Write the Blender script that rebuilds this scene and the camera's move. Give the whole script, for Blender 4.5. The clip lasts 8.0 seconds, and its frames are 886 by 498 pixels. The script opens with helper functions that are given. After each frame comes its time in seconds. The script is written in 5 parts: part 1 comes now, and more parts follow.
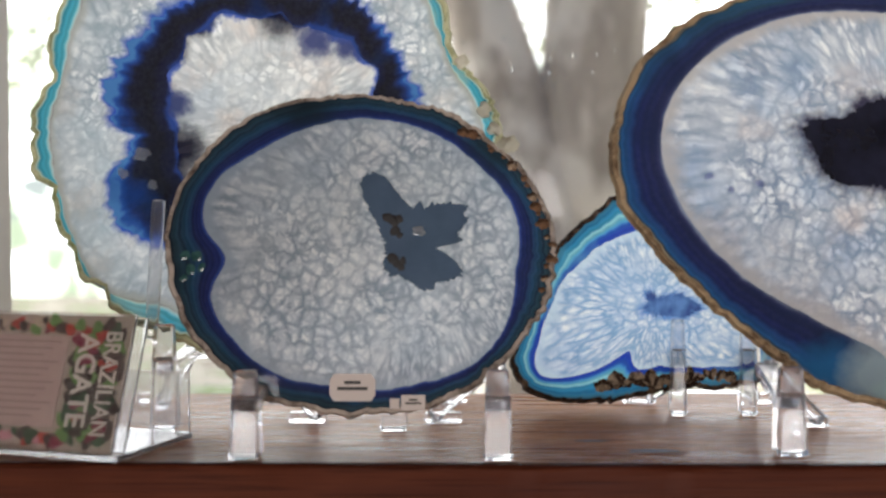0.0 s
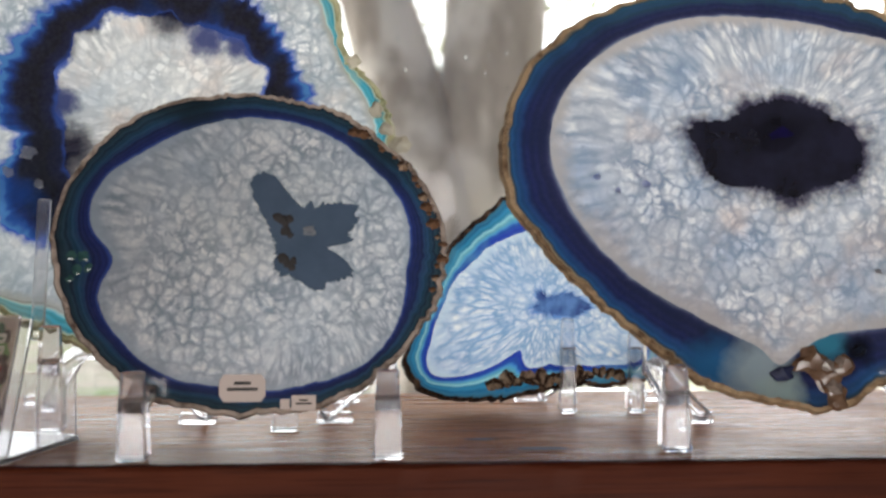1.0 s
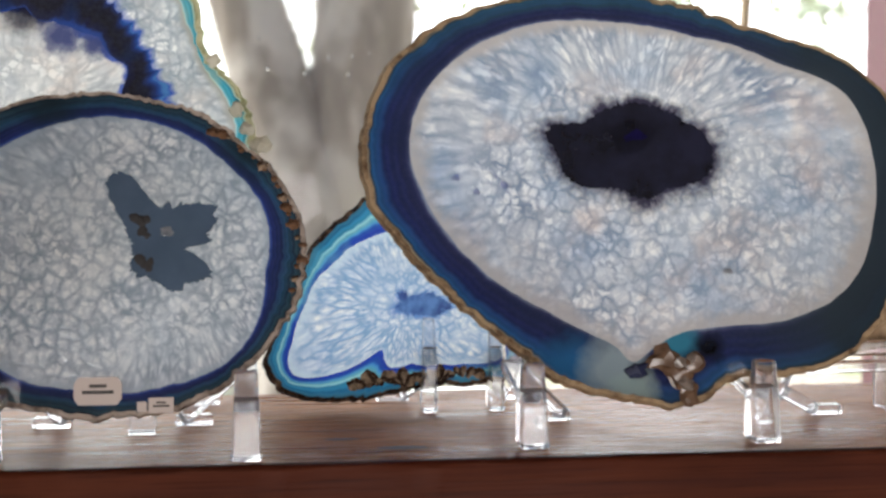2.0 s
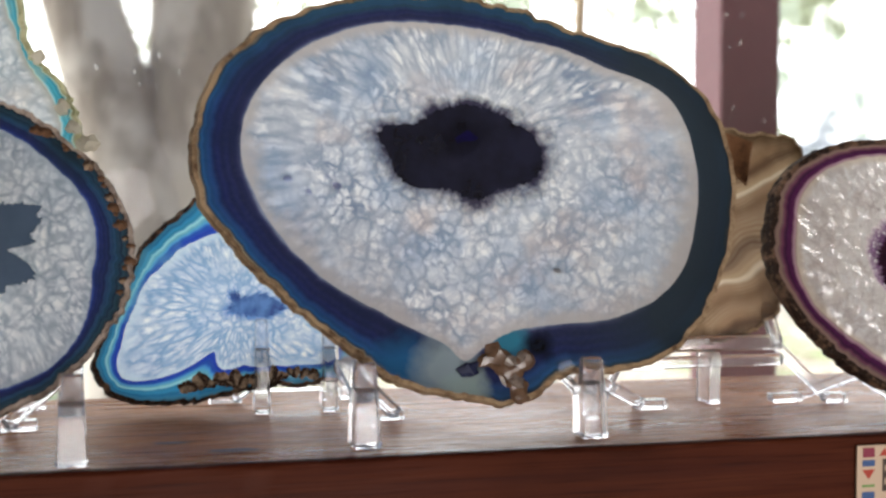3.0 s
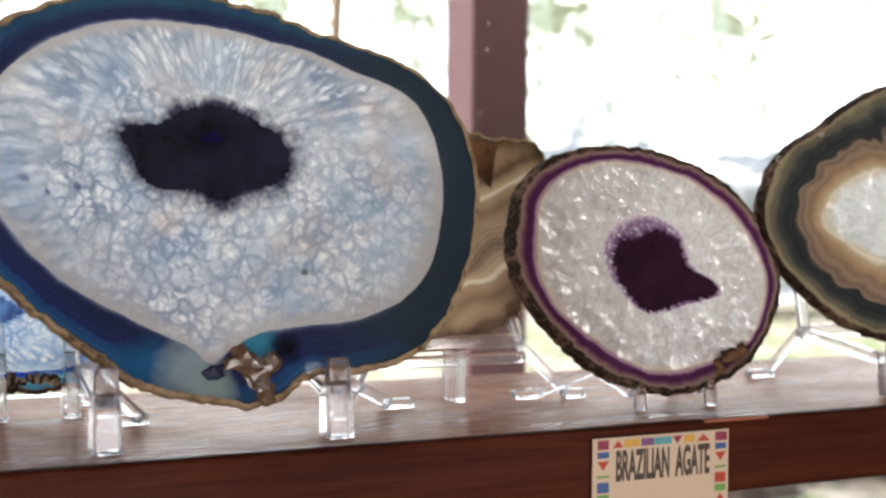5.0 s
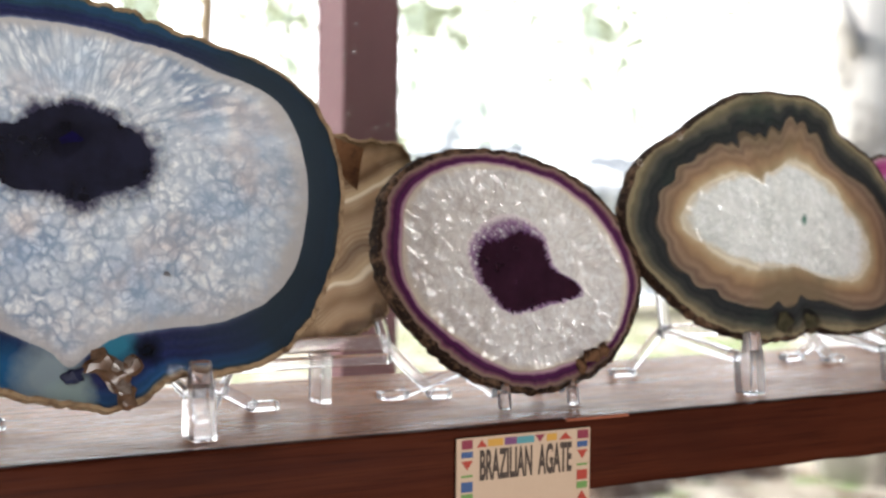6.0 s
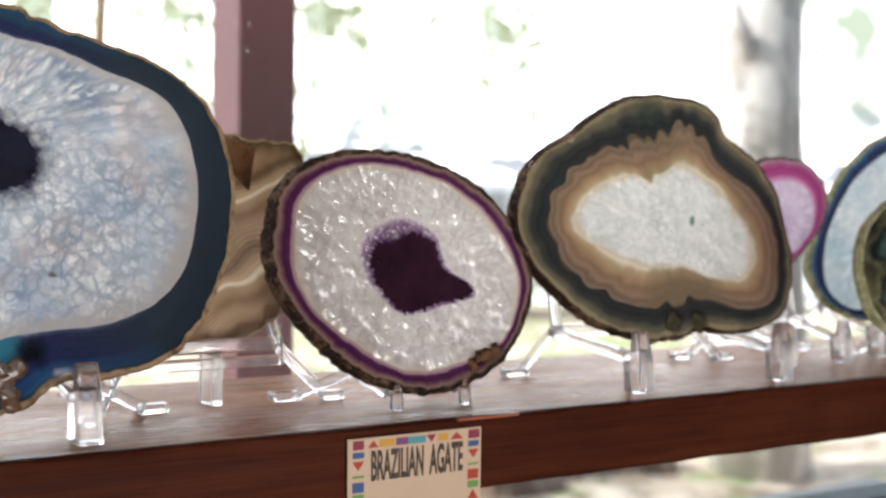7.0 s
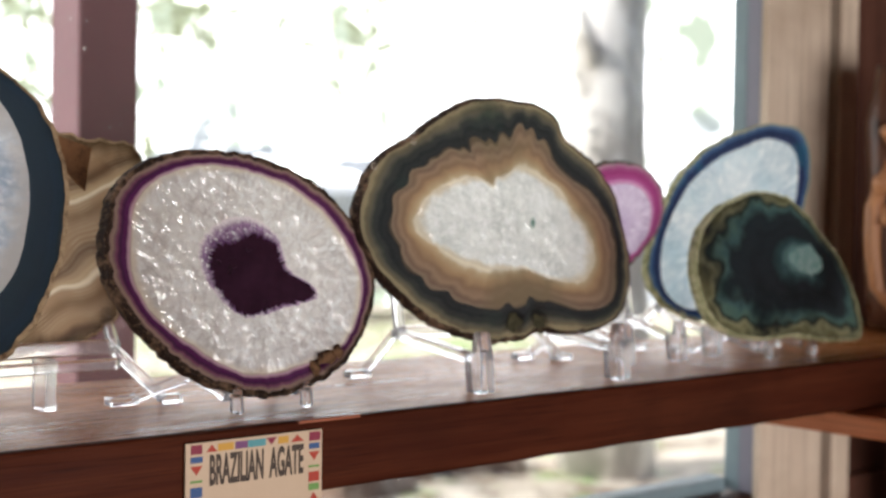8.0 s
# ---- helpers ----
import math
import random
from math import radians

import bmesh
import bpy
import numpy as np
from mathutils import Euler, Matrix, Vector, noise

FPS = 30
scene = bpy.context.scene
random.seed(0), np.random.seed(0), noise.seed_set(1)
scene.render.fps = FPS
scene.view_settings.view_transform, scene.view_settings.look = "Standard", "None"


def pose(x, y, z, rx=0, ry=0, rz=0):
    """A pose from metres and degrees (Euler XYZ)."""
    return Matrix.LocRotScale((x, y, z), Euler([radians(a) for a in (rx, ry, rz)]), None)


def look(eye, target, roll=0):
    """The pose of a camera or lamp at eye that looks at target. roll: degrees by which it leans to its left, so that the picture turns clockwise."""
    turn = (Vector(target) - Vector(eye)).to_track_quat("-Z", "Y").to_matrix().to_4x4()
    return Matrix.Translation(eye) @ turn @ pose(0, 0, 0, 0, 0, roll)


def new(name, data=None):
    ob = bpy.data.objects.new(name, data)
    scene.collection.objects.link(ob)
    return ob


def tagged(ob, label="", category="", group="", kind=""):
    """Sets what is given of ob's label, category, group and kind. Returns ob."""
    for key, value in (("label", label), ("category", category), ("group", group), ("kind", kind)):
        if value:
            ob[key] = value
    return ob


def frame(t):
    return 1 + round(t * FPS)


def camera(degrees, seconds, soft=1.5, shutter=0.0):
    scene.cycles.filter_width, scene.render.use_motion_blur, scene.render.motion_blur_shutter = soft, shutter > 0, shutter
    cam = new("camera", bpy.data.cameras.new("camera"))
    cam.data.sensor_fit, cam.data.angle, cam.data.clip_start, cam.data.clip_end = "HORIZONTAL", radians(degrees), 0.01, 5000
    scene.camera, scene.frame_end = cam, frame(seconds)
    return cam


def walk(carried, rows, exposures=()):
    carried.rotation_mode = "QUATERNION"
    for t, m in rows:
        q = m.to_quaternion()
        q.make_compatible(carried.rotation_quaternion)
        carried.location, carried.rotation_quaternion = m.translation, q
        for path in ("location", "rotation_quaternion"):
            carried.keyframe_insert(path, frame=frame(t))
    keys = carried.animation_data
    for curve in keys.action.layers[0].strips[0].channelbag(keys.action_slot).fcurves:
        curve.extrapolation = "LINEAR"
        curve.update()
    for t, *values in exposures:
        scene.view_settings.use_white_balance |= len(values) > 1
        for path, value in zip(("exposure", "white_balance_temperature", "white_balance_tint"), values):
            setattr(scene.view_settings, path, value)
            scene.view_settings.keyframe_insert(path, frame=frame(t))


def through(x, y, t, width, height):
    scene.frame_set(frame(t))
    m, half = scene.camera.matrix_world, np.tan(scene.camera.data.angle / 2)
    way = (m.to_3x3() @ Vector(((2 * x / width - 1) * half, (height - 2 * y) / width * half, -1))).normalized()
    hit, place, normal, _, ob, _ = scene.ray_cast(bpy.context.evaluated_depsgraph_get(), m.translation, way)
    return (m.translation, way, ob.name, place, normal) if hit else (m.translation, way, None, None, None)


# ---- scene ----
FOV = 36.51
cam = camera(FOV, 8.0, soft=2.6)
# a slow pan from a tripod: seconds, x, y, z, pitch, roll, yaw; the shelf's front top edge is the x axis
ROWS = [
    (0, 0.0000, -0.5448, 0.1072, -1.974, 0.149, 1.401),
    (0.5, 0.0020, -0.5457, 0.1071, -1.971, 0.087, -0.527),
    (1, 0.0045, -0.5465, 0.1071, -1.970, 0.028, -2.826),
    (1.5, 0.0072, -0.5479, 0.1073, -1.982, -0.019, -5.249),
    (3, 0.0141, -0.5512, 0.1079, -1.985, -0.149, -14.995),
    (3.5, 0.0154, -0.5518, 0.1078, -1.967, -0.199, -17.922),
    (4, 0.0172, -0.5526, 0.1083, -1.931, -0.267, -20.488),
    (4.5, 0.0179, -0.5540, 0.1082, -1.913, -0.337, -22.556),
    (6, 0.0231, -0.5607, 0.1083, -1.763, -0.556, -30.458),
    (6.5, 0.0242, -0.5617, 0.1086, -1.731, -0.604, -32.279),
    (7, 0.0260, -0.5647, 0.1087, -1.704, -0.695, -34.693),
    (7.5, 0.0270, -0.5667, 0.1086, -1.618, -0.777, -37.285),
    (8, 0.0300, -0.5678, 0.1085, -1.525, -0.879, -41.047),
]
walk(cam, [(t, pose(x, y, z, 90 + pitch, roll, yaw)) for t, x, y, z, pitch, roll, yaw in ROWS], [(0.0, 0.0, 6150, 12.0), (8.0, 0.0, 6150, 12.0)])
cam.data.dof.use_dof = True
cam.data.dof.focus_distance = 0.66
cam.data.dof.aperture_fstop = 9.0

# ---- light ----
world = bpy.data.worlds.new("sky")
scene.world = world
world.use_nodes = True
wn = world.node_tree
sky = wn.nodes.new("ShaderNodeTexSky")
sky.sky_type = "NISHITA"
sky.sun_disc = False
sky.sun_elevation, sky.sun_rotation = radians(46), radians(291.7)
wn.links.new(sky.outputs[0], wn.nodes["Background"].inputs[0])
wn.nodes["Background"].inputs[1].default_value = 0.12

sun = new("sun", bpy.data.lights.new("sun", "SUN"))
sun.data.energy, sun.data.angle, sun.data.color = 4.5, radians(0.5), (1.0, 0.95, 0.86)
sun.matrix_world = look((0, 0, 10), (6.46, -2.57, 10 - 7.19))

# added fill lamp behind the camera, brightens everything that faces the room
room_fill = new("unseen_room_fill", bpy.data.lights.new("unseen_room_fill", "AREA"))
room_fill.data.shape, room_fill.data.size, room_fill.data.size_y = "RECTANGLE", 2.4, 1.1
room_fill.data.energy, room_fill.data.color = 78.0, (1.0, 0.93, 0.86)
room_fill.matrix_world = look((0.2, -2.92, -0.35), (0.3, 0.0, 0.0))


# ---- node helpers ----
def lin(h):
    """Linear colour from a hex triple."""
    c = [int(h[i:i + 2], 16) / 255 for i in (0, 2, 4)]
    return tuple(v / 12.92 if v < 0.04045 else ((v + 0.055) / 1.055) ** 2.4 for v in c) + (1.0,)


class Nodes:
    def __init__(self, name):
        self.mat = bpy.data.materials.new(name)
        self.mat.use_nodes = True
        self.t = self.mat.node_tree
        self.t.nodes.clear()
        self.out = self.t.nodes.new("ShaderNodeOutputMaterial")

    def put(self, node, socket, value):
        if value is None:
            return
        if isinstance(value, bpy.types.NodeSocket):
            self.t.links.new(value, node.inputs[socket])
        else:
            node.inputs[socket].default_value = value

    def math(self, op, a, b=None, clamp=False):
        n = self.t.nodes.new("ShaderNodeMath")
        n.operation, n.use_clamp = op, clamp
        self.put(n, 0, a)
        self.put(n, 1, b)
        return n.outputs[0]

    def vmath(self, op, a, b=None, scale=None):
        n = self.t.nodes.new("ShaderNodeVectorMath")
        n.operation = op
        self.put(n, 0, a)
        self.put(n, 1, b)
        if scale is not None:
            self.put(n, "Scale", scale)
        return n.outputs[0]

    def coord(self, which="Object"):
        return self.t.nodes.new("ShaderNodeTexCoord").outputs[which]

    def mapping(self, v, scale=(1, 1, 1), rot=(0, 0, 0), loc=(0, 0, 0)):
        n = self.t.nodes.new("ShaderNodeMapping")
        self.put(n, "Vector", v)
        n.inputs["Scale"].default_value, n.inputs["Rotation"].default_value, n.inputs["Location"].default_value = scale, rot, loc
        return n.outputs[0]

    def noise(self, v, scale, detail=4.0, rough=0.55, out=0):
        n = self.t.nodes.new("ShaderNodeTexNoise")
        self.put(n, "Vector", v)
        n.inputs["Scale"].default_value, n.inputs["Detail"].default_value, n.inputs["Roughness"].default_value = scale, detail, rough
        return n.outputs[out]

    def voronoi(self, v, scale, feature="F1", out=0, rand=1.0):
        n = self.t.nodes.new("ShaderNodeTexVoronoi")
        n.feature = feature
        self.put(n, "Vector", v)
        n.inputs["Scale"].default_value = scale
        n.inputs["Randomness"].default_value = rand
        return n.outputs[out]

    def ramp(self, fac, stops, smooth=False):
        n = self.t.nodes.new("ShaderNodeValToRGB")
        n.color_ramp.interpolation = "EASE" if smooth else "LINEAR"
        e = n.color_ramp.elements
        while len(e) < len(stops):
            e.new(0.5)
        for i, (p, c) in enumerate(stops):
            e[i].position = p
            e[i].color = lin(c) if isinstance(c, str) else (c, c, c, 1.0)
        self.put(n, 0, fac)
        return n.outputs[0]

    def mix(self, fac, a, b, kind="MIX"):
        n = self.t.nodes.new("ShaderNodeMix")
        n.data_type, n.blend_type = "RGBA", kind
        self.put(n, 0, fac)
        self.put(n, 6, lin(a) if isinstance(a, str) else a)
        self.put(n, 7, lin(b) if isinstance(b, str) else b)
        return n.outputs[2]

    def bump(self, h, strength=0.3, dist=0.001, normal=None):
        n = self.t.nodes.new("ShaderNodeBump")
        n.inputs["Strength"].default_value, n.inputs["Distance"].default_value = strength, dist
        self.put(n, "Height", h)
        self.put(n, "Normal", normal)
        return n.outputs[0]

    def sep(self, v):
        n = self.t.nodes.new("ShaderNodeSeparateXYZ")
        self.put(n, 0, v)
        return n.outputs

    def comb(self, x, y, z):
        n = self.t.nodes.new("ShaderNodeCombineXYZ")
        for i, v in enumerate((x, y, z)):
            self.put(n, i, v)
        return n.outputs[0]

    def principled(self, base, rough=0.5, normal=None, metal=0.0, spec=0.5, trans=0.0, ior=1.5, coat=0.0):
        n = self.t.nodes.new("ShaderNodeBsdfPrincipled")
        self.put(n, "Base Color", lin(base) if isinstance(base, str) else base)
        self.put(n, "Roughness", rough)
        self.put(n, "Normal", normal)
        self.put(n, "Metallic", metal)
        self.put(n, "Specular IOR Level", spec)
        self.put(n, "Transmission Weight", trans)
        self.put(n, "IOR", ior)
        self.put(n, "Coat Weight", coat)
        return n.outputs[0]

    def mixsh(self, fac, a, b):
        n = self.t.nodes.new("ShaderNodeMixShader")
        self.put(n, 0, fac)
        self.put(n, 1, a)
        self.put(n, 2, b)
        return n.outputs[0]

    def done(self, shader):
        self.t.links.new(shader, self.out.inputs[0])
        return self.mat


def stone_shader(n, colour, through=0.6, rough=0.12, normal=None, spec=0.45, polish=0.035, even=False):
    """Polished stone that lets light through: a clear gloss over a translucent body."""
    t = n.t.nodes.new("ShaderNodeBsdfTranslucent")
    through = min(0.9, through * 1.28)
    n.put(t, "Color", colour)
    n.put(t, "Normal", None if even else normal)
    body = n.mixsh(through, n.principled(colour, rough, None if even else normal, spec=spec), t.outputs[0])
    if not polish:
        return body
    g = n.t.nodes.new("ShaderNodeBsdfGlossy")
    n.put(g, "Roughness", rough)
    n.put(g, "Normal", normal)
    return n.mixsh(polish, body, g.outputs[0])


def zone_v(n):
    """How far out in its zone a point of a slice lies, 0 to 1."""
    return n.sep(n.coord("UV"))[1]


def crystal(name, light, mid, gap, cell=0.007, spokes=26, radial=0.5, tint=None, through=0.62, seed=0.0, rim=None, inner=None, upper=0.0, contrast=1.0, cloud=0.4, fade=0.84, clouds=(), warm=None, druse=0.0, reach=2.6, halo=0.2, sparkle=0.0):
    """Quartz crystals: rounded grains in the middle, long soft ones that point outwards near the rim."""
    n = Nodes(name)
    raw = n.coord()
    o = n.mapping(raw, loc=(seed, seed * 0.7, 0))
    s = n.sep(raw)
    v = zone_v(n)
    flat = n.comb(s[0], 0.0, s[2])
    half = (0.5, 0.5, 0.5)
    warp = n.vmath("ADD", n.vmath("SCALE", n.vmath("SUBTRACT", n.noise(o, 60, 3, out=1), half), scale=0.7), n.vmath("SCALE", n.vmath("SUBTRACT", n.noise(o, 300, 2, out=1), half), scale=0.35))
    ray = n.vmath("SCALE", n.vmath("NORMALIZE", flat), scale=spokes / 6.28 * 1.7)
    rays = n.vmath("ADD", n.vmath("ADD", ray, n.comb(0.0, n.math("MULTIPLY", v, reach), seed)), n.vmath("SCALE", warp, scale=0.8))
    cells = n.vmath("ADD", n.vmath("SCALE", flat, scale=1.15 / cell), warp)
    big = n.noise(o, 14, 2)
    mask = n.ramp(n.math("ADD", v, n.math("ADD", n.math("MULTIPLY", n.math("SUBTRACT", big, 0.5), 1.5), n.math("MULTIPLY", s[2], upper))), [(max(0.0, radial - 0.14), 0.0), (min(1.0, radial + 0.14), 1.0)])

    def layer(scale, width):
        a = n.vmath("ADD", n.vmath("SCALE", rays, scale=scale), (0.0, scale, 0.3))
        b = n.vmath("ADD", n.vmath("SCALE", cells, scale=scale), (scale, 0.0, 0.3))
        ea = n.ramp(n.voronoi(a, 1.0, "DISTANCE_TO_EDGE"), [(0.0, 0.0), (width * 1.2, 1.0)], True)
        eb = n.ramp(n.voronoi(b, 1.0, "DISTANCE_TO_EDGE"), [(0.0, 0.0), (width, 1.0)], True)
        ga = n.sep(n.voronoi(a, 1.0, "F1", 1))[0]
        gb = n.sep(n.voronoi(b, 1.0, "F1", 1))[0]
        return n.mix(mask, eb, ea), n.mix(mask, gb, ga)

    edge, grain = layer(1.0, 0.24)
    edge2, grain2 = layer(1.9, 0.3)
    fine = n.noise(o, 420, 4, 0.6)
    value = n.math("ADD", n.math("MULTIPLY", grain, 0.5), n.math("ADD", n.math("MULTIPLY", grain2, 0.4), n.math("MULTIPLY", n.math("SUBTRACT", fine, 0.5), 0.4)))
    body = n.mix(n.ramp(value, [(0.12, 0.0), (0.72, 1.0)]), mid, light)
    soft = n.noise(o, 48, 4, 0.6)
    strength = n.ramp(soft, [(0.34, min(0.9, 0.4 * contrast ** 2)), (0.6, min(1.0, 0.95 * contrast))])
    col = n.mix(n.math("MULTIPLY", n.math("SUBTRACT", 1.0, edge), strength), body, gap)
    col = n.mix(n.math("MULTIPLY", n.math("MULTIPLY", n.math("SUBTRACT", 1.0, edge2), strength), 0.5), col, gap)
    # whole grains coloured white, a painted glint of light off their faces
    glint = n.math("MULTIPLY", n.math("MULTIPLY", n.ramp(grain2, [(0.66 - sparkle, 0.0), (0.86 - sparkle, 0.95)]), edge2), n.ramp(n.noise(n.mapping(o, loc=(0, 0, 7.0)), 26, 3), [(0.42, 0.25), (0.6, 1.0)]))
    col = n.mix(glint, col, "ffffff")
    haze = n.ramp(n.noise(n.mapping(o, loc=(5.0, 0, 2.0)), 22, 4, 0.6), [(0.42, 0.0), (0.66, cloud)])
    col = n.mix(haze, col, n.mix(0.5, mid, light))
    if tint:
        col = n.mix(n.ramp(n.noise(n.mapping(o, loc=(3.1, 0, 1.7)), 24, 4, 0.6), [(0.46, 0.0), (0.7, 0.7)]), col, n.mix(0.5, tint, n.mix(1.0, col, tint, "MULTIPLY")))
    if warm:
        col = n.mix(n.ramp(n.noise(n.mapping(o, loc=(8.1, 0, 4.7)), 30, 4, 0.6), [(0.5, 0.0), (0.7, 0.6)]), col, n.mix(0.4, warm, n.mix(1.0, col, warm, "MULTIPLY")))
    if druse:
        # crinkled sugar-like surface: curling creases, grey ones and white ones painted as glints
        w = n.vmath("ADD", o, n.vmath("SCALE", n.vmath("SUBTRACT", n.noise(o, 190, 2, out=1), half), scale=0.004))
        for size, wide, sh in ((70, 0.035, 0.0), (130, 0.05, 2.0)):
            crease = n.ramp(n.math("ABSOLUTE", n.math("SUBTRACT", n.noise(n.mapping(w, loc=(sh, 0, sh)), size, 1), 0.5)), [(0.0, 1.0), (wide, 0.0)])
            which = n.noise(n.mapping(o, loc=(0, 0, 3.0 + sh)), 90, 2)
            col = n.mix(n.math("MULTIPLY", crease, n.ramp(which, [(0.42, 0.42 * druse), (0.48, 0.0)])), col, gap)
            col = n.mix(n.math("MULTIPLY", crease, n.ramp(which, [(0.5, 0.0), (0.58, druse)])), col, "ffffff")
    if rim:
        far = n.math("ADD", v, n.math("MULTIPLY", n.math("SUBTRACT", n.noise(o, 70, 4, 0.65), 0.5), 0.3))
        col = n.mix(n.ramp(far, [(fade, 0.0), (1.0, 0.92)], True), col, rim)
    if inner:
        near = n.math("ADD", v, n.math("MULTIPLY", n.math("SUBTRACT", n.noise(o, 110, 4, 0.65), 0.5), 0.3))
        col = n.mix(n.ramp(near, [(0.0, 0.95), (halo * 0.45, 0.5), (halo, 0.0)]), col, inner)
    for x, z, r, dye in clouds:
        # round clouds of dye
        d = n.vmath("SUBTRACT", flat, (x, 0.0, z))
        d = n.vmath("ADD", d, n.vmath("SCALE", n.vmath("SUBTRACT", n.noise(o, 130, 4, 0.6, out=1), half), scale=0.013))
        e = n.sep(d)
        far = n.math("SQRT", n.math("ADD", n.math("MULTIPLY", e[0], e[0]), n.math("MULTIPLY", e[2], e[2])))
        col = n.mix(n.ramp(n.math("DIVIDE", far, r * 1.3), [(0.3, 0.97), (0.62, 0.75), (0.82, 0.3), (1.0, 0.0)]), col, dye)
    height = n.math("ADD", n.math("MULTIPLY", edge, 0.4), value)
    if druse:
        height = n.math("ADD", n.math("MULTIPLY", height, 0.3), n.math("MULTIPLY", n.noise(w, 80, 1.5), 2.5))
    bump = n.bump(height, 0.9 if druse else 0.35, 0.0034 if druse else 0.0008)
    return n.done(stone_shader(n, col, through, n.ramp(grain, [(0.0, 0.08), (1.0, 0.3 if not druse else 0.14)]), bump, polish=0.15 if druse else 0.035, even=bool(druse)))


def banded(name, stops, lines=9.0, wob=0.10, patch=None, through=0.6, seed=0.0, rough=0.1, fine=0.24, patch_at=0.55, scallop=0.0, east=None, north=None, stains=()):
    """Agate bands that run along the rim; stops go from the inside out."""
    n = Nodes(name)
    o = n.mapping(n.coord(), loc=(seed, seed * 1.3, 0))
    v = zone_v(n)
    w = n.math("ADD", n.math("MULTIPLY", n.math("SUBTRACT", n.noise(o, 26, 3), 0.5), wob * 2), n.math("MULTIPLY", n.math("SUBTRACT", n.noise(o, 150, 3), 0.5), wob * 0.5))
    if scallop:
        lobe = n.math("ABSOLUTE", n.math("SUBTRACT", n.noise(n.mapping(o, loc=(2.0, 0, 0.6)), 36, 1), 0.5))
        w = n.math("ADD", w, n.math("MULTIPLY", n.math("MULTIPLY", n.math("SUBTRACT", lobe, 0.09), v), scallop))
    q = n.math("ADD", v, w, clamp=True)
    col = n.ramp(q, stops)
    line = n.math("MULTIPLY", n.math("ADD", n.math("SINE", n.math("MULTIPLY", n.math("ADD", q, n.math("MULTIPLY", n.noise(o, 60, 2), 0.05)), lines * 6.283)), 1.0), 0.5)
    shade = n.math("SUBTRACT", 1.0, n.math("MULTIPLY", n.math("MULTIPLY", line, n.noise(o, 45, 3)), fine * 2))
    col = n.mix(1.0, col, n.comb(shade, shade, shade), "MULTIPLY")
    speck = n.noise(o, 500, 4, 0.6)
    col = n.mix(n.math("MULTIPLY", speck, 0.12), col, n.mix(0.5, col, (0.5, 0.55, 0.6, 1)))
    if patch:
        col = n.mix(n.ramp(n.noise(n.mapping(o, loc=(1.3, 0, 4.2)), 17, 3), [(patch_at - 0.08, 0.0), (patch_at + 0.1, 0.9)]), col, patch)
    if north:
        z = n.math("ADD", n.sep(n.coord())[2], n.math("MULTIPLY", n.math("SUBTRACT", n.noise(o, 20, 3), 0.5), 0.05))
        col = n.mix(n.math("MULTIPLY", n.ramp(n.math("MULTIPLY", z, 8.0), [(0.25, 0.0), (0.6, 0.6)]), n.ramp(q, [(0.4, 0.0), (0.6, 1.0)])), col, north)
    if east:
        # the dye took less on one side
        x = n.math("ADD", n.sep(n.coord())[0], n.math("MULTIPLY", n.math("SUBTRACT", n.noise(o, 20, 3), 0.5), 0.06))
        col = n.mix(n.ramp(n.math("MULTIPLY", x, 5.0), [(0.15, 0.0), (0.5, 0.92)]), col, east)
    for x, z, r, dye in stains:
        # places where the band is broken by clear or darker stone
        d = n.vmath("SUBTRACT", n.coord(), (x, 0.0, z))
        d = n.sep(n.vmath("ADD", d, n.vmath("SCALE", n.vmath("SUBTRACT", n.noise(o, 110, 3, 0.6, out=1), (0.5, 0.5, 0.5)), scale=0.009)))
        far = n.math("SQRT", n.math("ADD", n.math("MULTIPLY", d[0], d[0]), n.math("MULTIPLY", d[2], d[2])))
        col = n.mix(n.ramp(n.math("DIVIDE", far, r * 1.3), [(0.35, 0.92), (0.7, 0.5), (1.0, 0.0)]), col, dye)
    return n.done(stone_shader(n, col, through, rough, n.bump(speck, 0.05, 0.0004)))


def flowing(name, stops, angle, pitch, swirl, through=0.4, edge="4a3826"):
    """Smooth bands that run across a polished slice like drapery."""
    n = Nodes(name)
    o = n.coord()
    s = n.sep(o)
    u = n.math("ADD", n.math("MULTIPLY", s[0], math.cos(angle)), n.math("MULTIPLY", s[2], math.sin(angle)))
    u = n.math("ADD", u, n.math("MULTIPLY", n.math("SUBTRACT", n.noise(o, 16, 1), 0.5), swirl))
    u = n.math("ADD", u, n.math("MULTIPLY", n.math("SUBTRACT", n.noise(o, 45, 2), 0.5), swirl * 0.12))
    q = n.math("FRACT", n.math("MULTIPLY", u, 1.0 / pitch))
    col = n.ramp(q, stops, True)
    thin = n.math("MULTIPLY", n.math("ADD", n.math("SINE", n.math("MULTIPLY", u, 2400.0)), 1.0), 0.5)
    # thin pale lines, like the palest stop, paint satin sheen among the bands
    col = n.mix(n.math("MULTIPLY", thin, n.ramp(n.noise(o, 40, 2), [(0.45, 0.0), (0.7, 0.3)])), col, "e6d6b4")
    rim = n.math("ADD", zone_v(n), n.math("MULTIPLY", n.math("SUBTRACT", n.noise(o, 60, 3), 0.5), 0.25))
    col = n.mix(n.ramp(rim, [(0.84, 0.0), (1.0, 0.8)]), col, edge)
    return n.done(stone_shader(n, col, through, 0.1, n.bump(n.noise(o, 30, 2), 0.1, 0.002), spec=0.5))


